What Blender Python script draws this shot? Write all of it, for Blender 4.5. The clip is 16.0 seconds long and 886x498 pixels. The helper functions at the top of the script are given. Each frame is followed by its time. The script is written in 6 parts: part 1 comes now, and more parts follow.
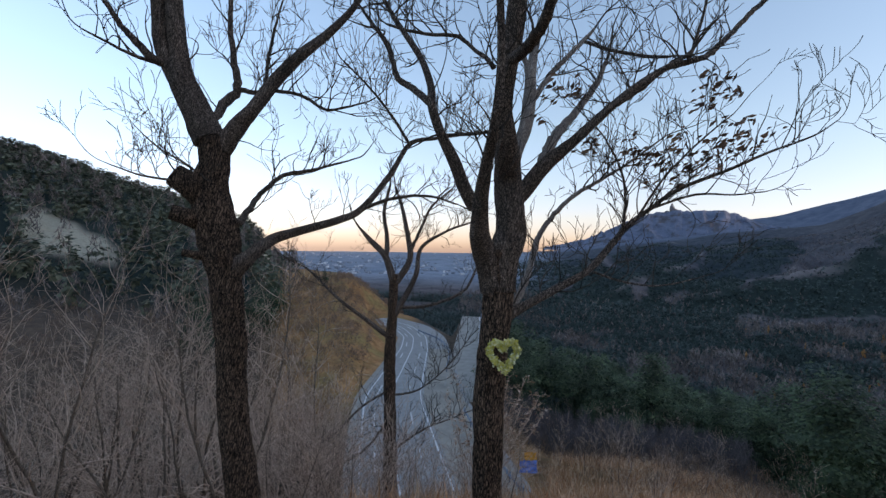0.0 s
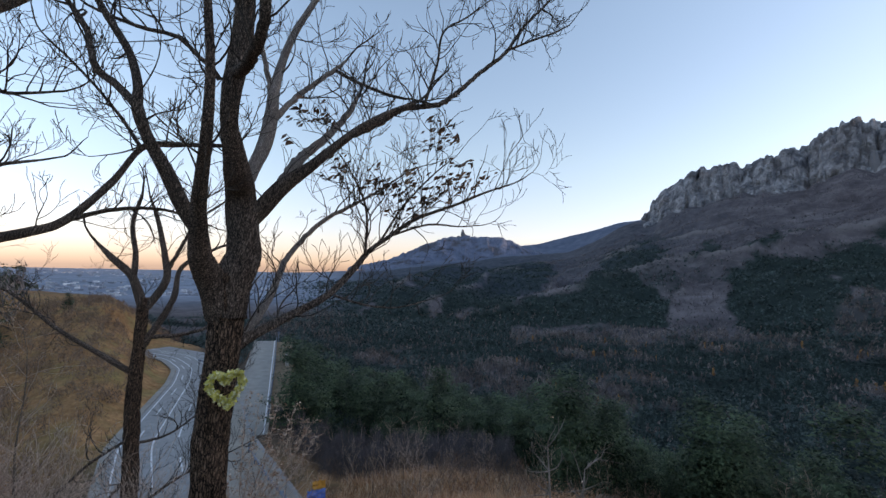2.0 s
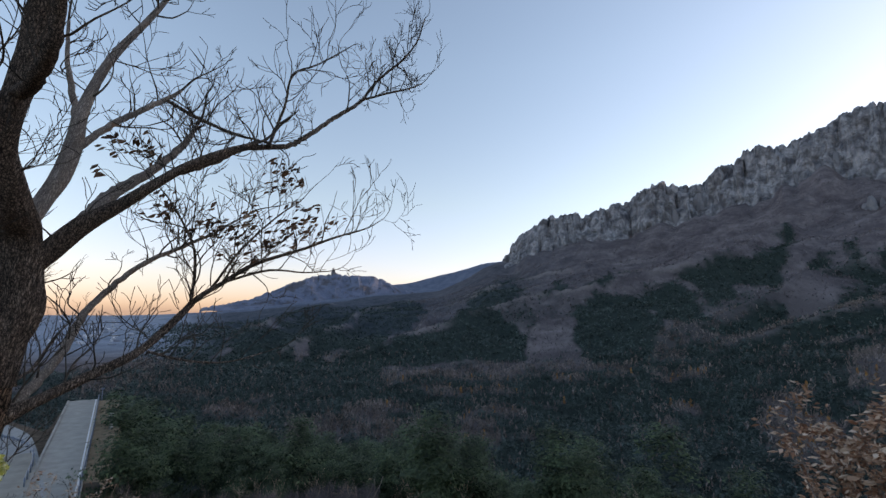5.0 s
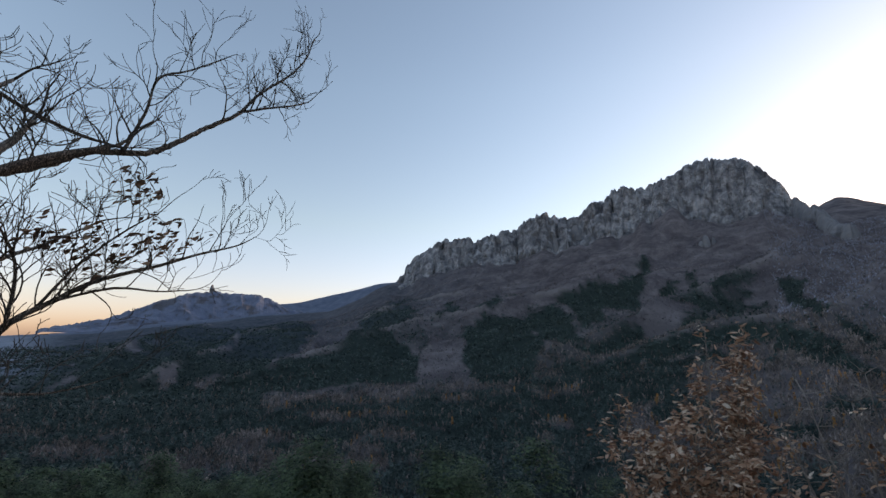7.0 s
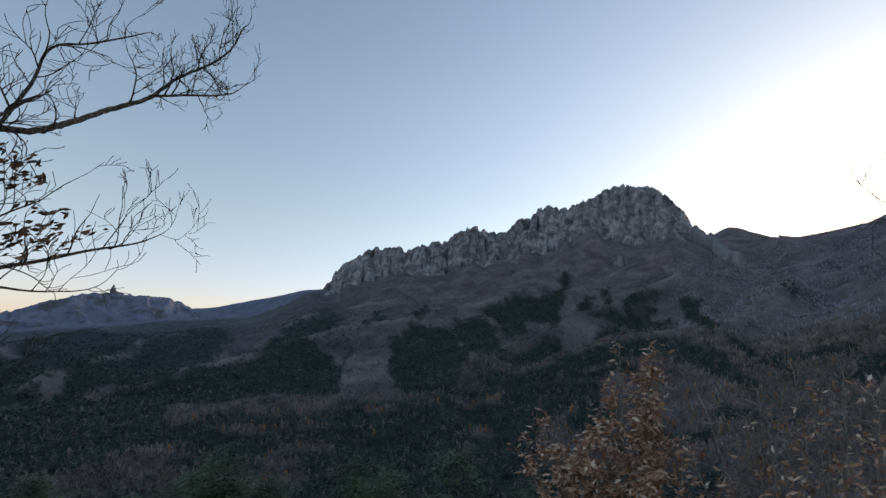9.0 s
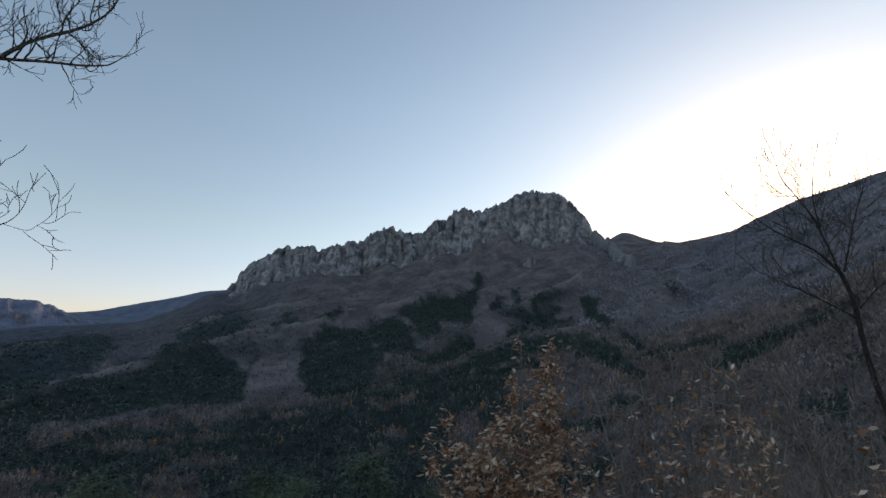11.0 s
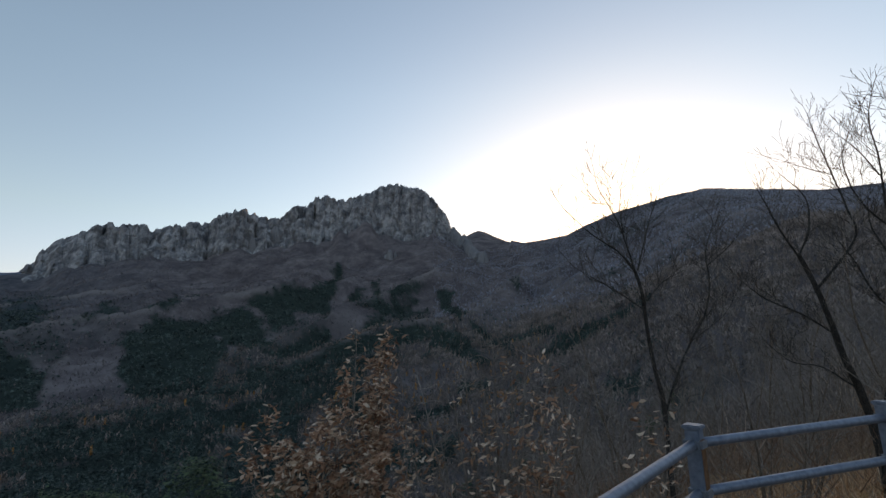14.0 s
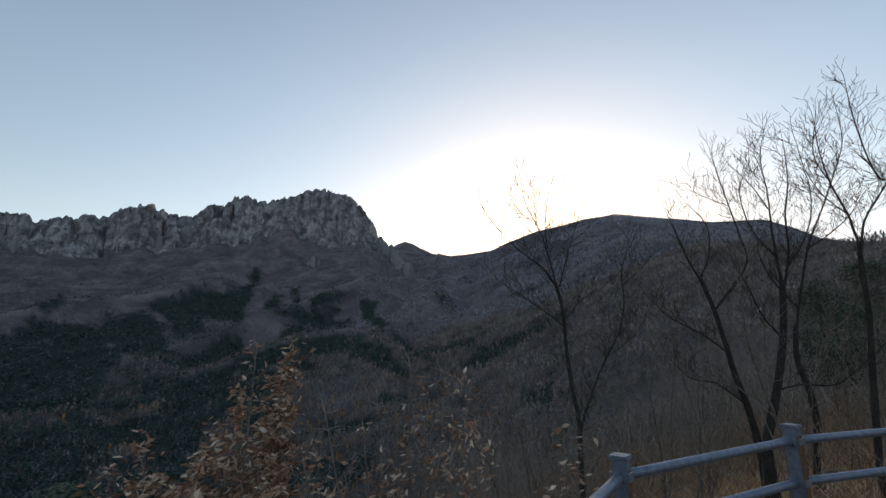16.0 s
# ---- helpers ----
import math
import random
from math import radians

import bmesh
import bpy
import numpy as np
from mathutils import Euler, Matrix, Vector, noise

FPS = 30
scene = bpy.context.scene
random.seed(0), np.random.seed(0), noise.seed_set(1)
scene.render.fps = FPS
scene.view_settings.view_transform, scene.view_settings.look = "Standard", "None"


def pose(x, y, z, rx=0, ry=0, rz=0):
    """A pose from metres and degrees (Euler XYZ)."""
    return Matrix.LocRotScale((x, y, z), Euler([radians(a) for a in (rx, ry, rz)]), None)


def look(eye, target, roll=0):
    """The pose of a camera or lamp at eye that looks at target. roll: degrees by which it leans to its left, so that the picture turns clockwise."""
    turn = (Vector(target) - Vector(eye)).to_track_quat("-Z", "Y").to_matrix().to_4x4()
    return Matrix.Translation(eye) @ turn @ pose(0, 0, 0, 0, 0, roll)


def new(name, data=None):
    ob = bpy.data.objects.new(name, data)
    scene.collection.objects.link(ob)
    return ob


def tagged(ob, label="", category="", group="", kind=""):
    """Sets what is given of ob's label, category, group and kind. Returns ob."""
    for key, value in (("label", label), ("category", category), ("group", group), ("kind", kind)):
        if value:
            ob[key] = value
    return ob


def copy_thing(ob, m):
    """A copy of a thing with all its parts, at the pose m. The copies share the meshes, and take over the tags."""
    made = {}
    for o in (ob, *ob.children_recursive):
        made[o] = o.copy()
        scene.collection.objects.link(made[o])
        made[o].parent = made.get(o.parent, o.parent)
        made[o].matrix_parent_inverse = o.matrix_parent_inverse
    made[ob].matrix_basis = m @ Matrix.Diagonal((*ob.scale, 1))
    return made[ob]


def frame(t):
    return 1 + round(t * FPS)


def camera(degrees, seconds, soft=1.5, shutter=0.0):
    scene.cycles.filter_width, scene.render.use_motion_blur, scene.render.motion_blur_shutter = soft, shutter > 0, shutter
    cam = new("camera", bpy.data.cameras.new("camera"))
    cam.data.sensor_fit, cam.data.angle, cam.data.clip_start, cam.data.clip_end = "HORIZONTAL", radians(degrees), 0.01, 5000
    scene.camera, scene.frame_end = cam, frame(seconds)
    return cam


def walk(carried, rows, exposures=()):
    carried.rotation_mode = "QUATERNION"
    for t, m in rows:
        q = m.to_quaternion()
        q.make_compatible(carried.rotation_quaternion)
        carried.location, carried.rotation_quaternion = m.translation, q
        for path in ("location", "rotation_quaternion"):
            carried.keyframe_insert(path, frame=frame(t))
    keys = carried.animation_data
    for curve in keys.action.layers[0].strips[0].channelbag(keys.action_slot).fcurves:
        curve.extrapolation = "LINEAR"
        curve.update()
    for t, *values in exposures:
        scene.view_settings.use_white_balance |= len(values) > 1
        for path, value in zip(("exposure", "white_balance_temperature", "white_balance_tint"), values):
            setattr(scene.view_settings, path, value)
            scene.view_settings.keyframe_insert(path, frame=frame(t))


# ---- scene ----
cam = camera(89.52, 16.0)
PATH = [
    (0.0, pose(0.001, -0.000, 1.600, 90.08, -0.79, 0.09)),
    (0.5, pose(0.063, -0.031, 1.615, 90.74, -1.17, -4.66)),
    (1.0, pose(0.294, -0.113, 1.640, 91.50, -1.58, -10.65)),
    (1.5, pose(0.559, -0.141, 1.652, 92.25, -1.53, -19.04)),
    (2.0, pose(0.718, -0.134, 1.661, 93.06, -1.36, -24.56)),
    (2.5, pose(0.841, -0.124, 1.695, 93.85, -1.28, -28.20)),
    (3.0, pose(0.890, -0.103, 1.730, 94.76, -1.25, -30.64)),
    (3.5, pose(0.915, -0.111, 1.759, 95.71, -1.21, -33.06)),
    (4.0, pose(0.950, -0.148, 1.768, 96.63, -0.73, -35.86)),
    (6.5, pose(1.029, -0.558, 1.769, 100.55, -0.56, -50.31)),
    (7.0, pose(1.062, -0.591, 1.786, 101.06, -0.34, -54.37)),
    (7.5, pose(1.093, -0.570, 1.784, 101.49, -0.89, -56.20)),
    (8.0, pose(1.120, -0.554, 1.791, 101.94, -1.53, -57.78)),
    (8.5, pose(1.154, -0.547, 1.793, 102.24, -1.63, -59.72)),
    (9.0, pose(1.186, -0.546, 1.813, 102.43, -1.18, -63.61)),
    (9.5, pose(1.208, -0.552, 1.829, 102.55, -0.83, -66.59)),
    (10.0, pose(1.276, -0.547, 1.815, 102.47, -0.06, -70.76)),
    (12.5, pose(1.437, -0.731, 1.825, 103.71, 0.39, -80.57)),
    (13.0, pose(1.461, -0.758, 1.820, 103.98, 0.97, -86.36)),
    (13.5, pose(1.502, -0.784, 1.812, 103.36, 1.07, -88.48)),
    (14.0, pose(1.593, -0.800, 1.794, 101.25, 1.08, -92.04)),
    (14.5, pose(1.713, -0.783, 1.801, 101.30, -0.59, -94.33)),
    (15.0, pose(1.821, -0.818, 1.823, 101.62, -0.00, -99.37)),
    (15.5, pose(1.929, -0.874, 1.833, 102.00, 0.39, -102.55)),
    (16.0, pose(1.942, -0.880, 1.832, 102.56, 0.20, -101.84)),
]
walk(cam, PATH, [(0, 1.95, 8350, 25.5), (4, 1.97, 9150, 28), (7, 1.75, 9250, 25.5), (10, 1.62, 9450, 22.5), (12.5, 1.51, 9450, 21), (15, 1.51, 9800, 21.5), (16, 1.51, 9800, 21.5)])

# ---------------------------------------------------------------- light
SUN_AZ, SUN_EL = 114.0, 6.0          # clockwise from +y; the sun stands behind the ridge
world = bpy.data.worlds.new("sky")
scene.world = world
world.use_nodes = True
wn = world.node_tree.nodes
sky = wn.new("ShaderNodeTexSky")
sky.sky_type, sky.sun_disc = "NISHITA", False
sky.sun_elevation, sky.sun_rotation = radians(SUN_EL), radians(SUN_AZ)
sky.altitude, sky.air_density, sky.dust_density, sky.ozone_density = 400, 1.0, 0.75, 2.2
soften = wn.new("ShaderNodeHueSaturation")
soften.inputs["Saturation"].default_value = 1.02
world.node_tree.links.new(sky.outputs[0], soften.inputs["Color"])
# dusk haze: rosy and duller towards the horizon, all the way round
way, rise, dusk, tinge = wn.new("ShaderNodeTexCoord"), wn.new("ShaderNodeSeparateXYZ"), wn.new("ShaderNodeValToRGB"), wn.new("ShaderNodeMix")
tinge.data_type, tinge.blend_type = "RGBA", "MULTIPLY"
tinge.inputs[0].default_value = 1.0
while len(dusk.color_ramp.elements) < 4:
    dusk.color_ramp.elements.new(0.5)
for e, (at, col) in zip(dusk.color_ramp.elements, ((0.0, (0.57, 0.6, 1.2)), (0.07, (0.73, 0.71, 0.99)), (0.24, (0.865, 0.86, 0.895)), (0.5, (0.95, 0.975, 0.985)))):
    e.position, e.color = at, (*col, 1)
for a, b in ((way.outputs["Generated"], rise.inputs[0]), (rise.outputs[2], dusk.inputs[0]), (soften.outputs[0], tinge.inputs[6]), (dusk.outputs[0], tinge.inputs[7]), (tinge.outputs[2], wn["Background"].inputs[0])):
    world.node_tree.links.new(a, b)
wn["Background"].inputs[1].default_value = 0.15
sun = new("sun", bpy.data.lights.new("sun", "SUN"))
sun.data.energy, sun.data.angle, sun.data.color = 0.6, radians(4), (1.0, 0.8, 0.65)
sun.matrix_world = look((0, 0, 0), (-math.sin(radians(SUN_AZ)) * math.cos(radians(SUN_EL)), -math.cos(radians(SUN_AZ)) * math.cos(radians(SUN_EL)), -math.sin(radians(SUN_EL))))

# ---------------------------------------------------------------- materials


class Mat:
    """A node material under construction: short calls for the nodes that are used below."""

    def __init__(self, name, rough=0.9, spec=0.3):
        self.m = bpy.data.materials.new(name)
        self.m.use_nodes = True
        self.t = self.m.node_tree
        self.bsdf = self.t.nodes["Principled BSDF"]
        self.bsdf.inputs["Roughness"].default_value = rough
        self.bsdf.inputs["Specular IOR Level"].default_value = spec
        self.tc = self.node("ShaderNodeTexCoord")

    def node(self, kind, **props):
        n = self.t.nodes.new(kind)
        for key, v in props.items():
            setattr(n, key, v)
        return n

    def link(self, a, b):
        self.t.links.new(a, b)

    def put(self, sock, v):
        if isinstance(v, bpy.types.NodeSocket):
            self.link(v, sock)
        elif v is not None:
            sock.default_value = (*v, 1) if isinstance(v, tuple) and len(v) == 3 and sock.type == "RGBA" else v

    def coords(self, scale=(1, 1, 1), space="Object"):
        mp = self.node("ShaderNodeMapping")
        mp.inputs["Scale"].default_value = scale
        self.link(self.tc.outputs[space], mp.inputs[0])
        return mp.outputs[0]

    def noise(self, scale, detail=4.0, rough=0.55, vec=None, distort=0.0):
        n = self.node("ShaderNodeTexNoise")
        n.inputs["Scale"].default_value, n.inputs["Detail"].default_value = scale, detail
        n.inputs["Roughness"].default_value, n.inputs["Distortion"].default_value = rough, distort
        self.link(vec if vec is not None else self.tc.outputs["Object"], n.inputs["Vector"])
        return n.outputs[0]

    def voronoi(self, scale, vec=None, feature="F1", out="Distance"):
        n = self.node("ShaderNodeTexVoronoi", feature=feature)
        n.inputs["Scale"].default_value = scale
        self.link(vec if vec is not None else self.tc.outputs["Object"], n.inputs["Vector"])
        return n.outputs[out]

    def ramp(self, fac, stops):
        n = self.node("ShaderNodeValToRGB")
        el = n.color_ramp.elements
        while len(el) < len(stops):
            el.new(0.5)
        for e, (p, c) in zip(el, stops):
            e.position, e.color = p, (*c, 1) if isinstance(c, tuple) else (c, c, c, 1)
        self.put(n.inputs[0], fac)
        return n.outputs[0]

    def mix(self, fac, a, b, mode="MIX"):
        n = self.node("ShaderNodeMix", data_type="RGBA", blend_type=mode)
        self.put(n.inputs[0], fac), self.put(n.inputs[6], a), self.put(n.inputs[7], b)
        return n.outputs[2]

    def math(self, op, a, b=None, clamp=False):
        n = self.node("ShaderNodeMath", operation=op, use_clamp=clamp)
        self.put(n.inputs[0], a)
        if b is not None:
            self.put(n.inputs[1], b)
        return n.outputs[0]

    def attr(self, name, out="Fac"):
        return self.node("ShaderNodeAttribute", attribute_name=name).outputs[out]

    def random(self):
        return self.node("ShaderNodeObjectInfo").outputs["Random"]

    def island(self):
        return self.node("ShaderNodeNewGeometry").outputs["Random Per Island"]

    def color(self, c):
        self.put(self.bsdf.inputs["Base Color"], c)
        return self

    def bump(self, height, strength=0.5, dist=0.02):
        n = self.node("ShaderNodeBump")
        n.inputs["Strength"].default_value, n.inputs["Distance"].default_value = strength, dist
        self.link(height, n.inputs["Height"])
        self.link(n.outputs[0], self.bsdf.inputs["Normal"])
        return self


def mat_bark(name, dark, light, scale=1.0, deep=1.0):
    """Furrowed bark: narrow upright ridges that split and join, with dark fissures between them."""
    m = Mat(name, 0.95, 0.1)
    bend = m.noise(6 * scale, 5, 0.65)
    mp = m.node("ShaderNodeVectorMath", operation="ADD")
    m.link(m.coords((44 * scale, 44 * scale, 11 * scale)), mp.inputs[0])
    m.link(m.mix(1.0, bend, (5.5, 5.5, 5.5), "MULTIPLY"), mp.inputs[1])
    gap = m.math("MULTIPLY", m.voronoi(1.0, mp.outputs[0], "DISTANCE_TO_EDGE"), 2.6, True)
    long = m.noise(1.0, 6, 0.7, m.coords((30 * scale, 30 * scale, 6 * scale)), 0.8)
    grain = m.noise(150 * scale, 5, 0.7)
    h = m.math("ADD", m.math("MULTIPLY", gap, 0.42), m.math("ADD", m.math("MULTIPLY", long, 0.62), m.math("MULTIPLY", grain, 0.24)))
    half = tuple(0.6 * p + 0.3 * q for p, q in zip(dark, light))
    c = m.ramp(h, [(0.46, dark), (0.62, half), (0.76, tuple(0.6 * q for q in light)), (0.92, tuple(0.9 * q for q in light))])
    c = m.mix(m.ramp(m.noise(24 * scale, 6, 0.8), [(0.58, 0.0), (0.7, 0.5)]), c, tuple(min(0.75, x * 0.9) for x in light))
    m.color(m.mix(0.7, c, m.ramp(m.noise(1.7 * scale, 5), [(0.3, 0.6), (0.7, 1.3)]), "MULTIPLY"))
    return m.bump(h, 1.0, 0.035 * deep / scale).m


def mat_twig(name, dark, light):
    m = Mat(name, 0.9, 0.2)
    return m.color(m.ramp(m.noise(7, 3), [(0.3, dark), (0.7, light)])).m


def mat_leaf(name, stops, scale=3.0, low=0.55, high=1.3):
    m = Mat(name, 0.75, 0.25)
    c = m.ramp(m.island(), stops)
    c = m.mix(0.5 if low > 0.5 else 1.0, c, m.ramp(m.noise(scale, 3), [(0.3, low), (0.7, high)]), "MULTIPLY")
    m.color(c)
    return m.m


BARK = mat_bark("oak_bark", (0.02, 0.013, 0.01), (0.42, 0.275, 0.2))
BARK_LIMB = mat_bark("limb_bark", (0.05, 0.037, 0.031), (0.52, 0.4, 0.335), 1.4)
BARK_PALE = mat_bark("smooth_grey_bark", (0.2, 0.16, 0.14), (0.66, 0.55, 0.48), 1.4, 0.6)
BARK_GREY = mat_bark("grey_bark", (0.12, 0.085, 0.065), (0.54, 0.41, 0.33), 2.0, 0.5)
TWIG = mat_twig("twig_bark", (0.035, 0.028, 0.024), (0.12, 0.096, 0.08))
TWIG_DULL = mat_bark("thin_dark_bark", (0.04, 0.033, 0.03), (0.16, 0.132, 0.115), 2.5)
TWIG_SHRUB = mat_twig("shrub_twig", (0.13, 0.105, 0.09), (0.36, 0.3, 0.26))
TWIG_BROWN = mat_twig("brown_twig", (0.3, 0.2, 0.16), (0.62, 0.45, 0.36))
TWIG_PALE = mat_twig("pale_twig", (0.36, 0.235, 0.175), (0.78, 0.57, 0.45))
DRY_LEAF = mat_leaf("dry_leaf", [(0.0, (0.1, 0.055, 0.042)), (0.5, (0.22, 0.115, 0.075)), (1.0, (0.38, 0.24, 0.16))])
BUSH_LEAF = mat_leaf("oak_scrub_leaf", [(0.0, (0.26, 0.115, 0.07)), (0.55, (0.56, 0.31, 0.2)), (1.0, (0.88, 0.68, 0.53))])
PALE_LEAF = mat_leaf("pale_oak_leaf", [(0.0, (0.32, 0.16, 0.1)), (0.5, (0.56, 0.34, 0.23)), (1.0, (0.74, 0.6, 0.48))])
PINE = mat_leaf("pine_needles", [(0.0, (0.022, 0.042, 0.024)), (1.0, (0.085, 0.125, 0.062))], 0.35, 0.25, 1.7)


def mat_ground():
    m = Mat("hillside", 1.0, 0.05)
    fine = m.noise(0.9, 8, 0.7)
    big = m.noise(0.012, 7, 0.62, None, 0.6)
    mid = m.noise(0.05, 6, 0.65)
    brown = m.mix(m.ramp(big, [(0.35, 0.0), (0.65, 1.0)]), (0.085, 0.073, 0.078), (0.2, 0.17, 0.172))
    brown = m.mix(0.6, brown, m.ramp(mid, [(0.3, 0.5), (0.7, 1.35)]), "MULTIPLY")
    # valley floor kept darker: shade under its leafless trees put into the colour
    brown = m.mix(m.attr("floor"), brown, (0.12, 0.102, 0.102))
    green = m.mix(m.ramp(mid, [(0.3, 0.0), (0.7, 1.0)]), (0.02, 0.033, 0.031), (0.036, 0.053, 0.046))
    brown = m.mix(m.attr("near"), brown, m.mix(m.ramp(m.noise(0.6, 7, 0.7), [(0.35, 0.0), (0.65, 1.0)]), (0.07, 0.05, 0.04), (0.17, 0.12, 0.085)))
    c = m.mix(m.attr("pine"), brown, green)
    # air haze painted as a bluish tone over the distant wooded hills
    c = m.mix(m.attr("bluehaze"), c, m.mix(m.ramp(mid, [(0.35, 0.0), (0.65, 1.0)]), (0.03, 0.05, 0.066), (0.078, 0.097, 0.12)))
    grass = m.mix(m.ramp(fine, [(0.3, 0.0), (0.7, 1.0)]), (0.3, 0.14, 0.065), (0.54, 0.28, 0.13))
    olive = m.mix(m.ramp(mid, [(0.35, 0.0), (0.6, 1.0)]), (0.19, 0.12, 0.062), (0.31, 0.25, 0.1))
    grass = m.mix(m.ramp(m.noise(0.16, 8, 0.75), [(0.46, 0.0), (0.6, 0.7)]), grass, olive)
    c = m.mix(m.attr("grass"), c, grass)
    c = m.mix(m.attr("trail"), c, (0.25, 0.215, 0.205))
    # the plain's bluish grey holds the distance haze in its colour
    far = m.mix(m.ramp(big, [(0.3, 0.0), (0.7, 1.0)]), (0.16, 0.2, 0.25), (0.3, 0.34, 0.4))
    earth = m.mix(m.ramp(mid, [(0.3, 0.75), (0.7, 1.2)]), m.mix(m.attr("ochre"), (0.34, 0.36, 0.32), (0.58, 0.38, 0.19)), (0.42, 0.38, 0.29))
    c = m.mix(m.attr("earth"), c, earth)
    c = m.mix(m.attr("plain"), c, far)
    # ground of the back ranges, with haze mixed in as blue-grey
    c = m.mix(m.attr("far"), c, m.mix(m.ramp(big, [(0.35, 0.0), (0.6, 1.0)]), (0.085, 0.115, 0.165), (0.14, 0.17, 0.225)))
    c = m.mix(0.5, c, m.ramp(fine, [(0.2, 0.5), (0.8, 1.5)]), "MULTIPLY")
    m.color(c)
    return m.bump(m.math("ADD", m.math("MULTIPLY", mid, 4.0), m.math("MULTIPLY", fine, 0.25)), 0.7, 1.0).m


def mat_rock(name="granite", a=(0.075, 0.08, 0.094), b=(0.37, 0.365, 0.37), s=1.0):
    m = Mat(name, 0.95, 0.15)
    v = m.coords((0.03 * s, 0.03 * s, 0.024 * s))
    n = m.noise(1.0, 9, 0.65, v, 0.5)
    n2 = m.noise(0.02 * s, 6, 0.6)
    c = m.ramp(n, [(0.34, a), (0.5, tuple(0.5 * (p + q) for p, q in zip(a, b))), (0.63, b)])
    c = m.mix(m.ramp(n2, [(0.52, 0.0), (0.62, 0.7)]), c, (0.085, 0.078, 0.078))
    c = m.mix(m.ramp(m.noise(0.055 * s, 5, 0.7), [(0.55, 0.0), (0.62, 0.6)]), c, (0.07, 0.066, 0.06))
    m.color(c)
    return m.bump(n, 0.45, 6.0 / s).m


GROUND = mat_ground()
GRANITE = mat_rock()
# distant rock, its blue-grey a painted haze
HAZY_ROCK = mat_rock("hazy_rock", (0.1, 0.13, 0.19), (0.17, 0.205, 0.28), 0.35)


def mat_plain(name, a, b, scale=6.0, rough=0.8, spec=0.3, bump=0.0, metal=0.0):
    m = Mat(name, rough, spec)
    n = m.noise(scale, 6, 0.62)
    m.color(m.ramp(n, [(0.3, a), (0.7, b)]))
    m.bsdf.inputs["Metallic"].default_value = metal
    if bump:
        m.bump(n, 0.6, bump)
    return m.m


ASPHALT = mat_plain("asphalt", (0.25, 0.246, 0.24), (0.37, 0.365, 0.355), 1.5, 0.9, 0.2, 0.01)
CONCRETE = mat_plain("concrete", (0.27, 0.25, 0.225), (0.39, 0.36, 0.32), 0.8, 0.9, 0.2, 0.02)
LINE_WHITE = mat_plain("road_paint_white", (0.6, 0.6, 0.6), (0.8, 0.8, 0.8), 3)
STEEL = mat_plain("galvanised_steel", (0.1, 0.135, 0.19), (0.2, 0.25, 0.32), 25, 0.4, 0.5, 0.001, 0.35)
DARK_STEEL = mat_plain("weathered_steel", (0.1, 0.11, 0.13), (0.25, 0.28, 0.32), 40, 0.6, 0.4, 0.001, 0.3)
RUST = mat_plain("rust_streak", (0.1, 0.045, 0.025), (0.27, 0.13, 0.07), 22, 0.9, 0.2, 0.002)
BLUE_SHEET = mat_plain("blue_tarpaulin", (0.08, 0.17, 0.5), (0.16, 0.3, 0.75), 4, 0.5)
ORANGE_SHEET = mat_plain("orange_plastic", (0.6, 0.22, 0.02), (0.8, 0.34, 0.05), 4, 0.5)
PETAL = mat_leaf("cloth_petal", [(0.0, (0.62, 0.55, 0.1)), (0.45, (0.82, 0.76, 0.26)), (1.0, (0.88, 0.87, 0.68))], 20)
CUT_WOOD = mat_plain("sawn_wood", (0.3, 0.14, 0.06), (0.5, 0.27, 0.12), 30, 0.9)
GRAVEL = mat_plain("tan_gravel", (0.17, 0.12, 0.08), (0.32, 0.24, 0.165), 0.9, 1.0, 0.05, 0.1)
WORN = mat_plain("worn_shoulder", (0.25, 0.225, 0.2), (0.42, 0.37, 0.31), 0.45, 0.95, 0.1, 0.02)

# ---------------------------------------------------------------- mesh helpers


def mesh(name, verts, faces, mats, index=None, smooth=False):
    me = bpy.data.meshes.new(name)
    me.from_pydata(verts, [], faces)
    for mt in mats if isinstance(mats, (list, tuple)) else [mats]:
        me.materials.append(mt)
    if index is not None:
        me.polygons.foreach_set("material_index", index)
    if smooth:
        me.polygons.foreach_set("use_smooth", [True] * len(me.polygons))
    me.update()
    return me


def part(name, me, parent, label=""):
    ob = new(name, me)
    ob.parent = parent
    return tagged(ob, label)


def empty(name, loc=(0, 0, 0)):
    ob = new(name)
    ob.location = loc
    return ob


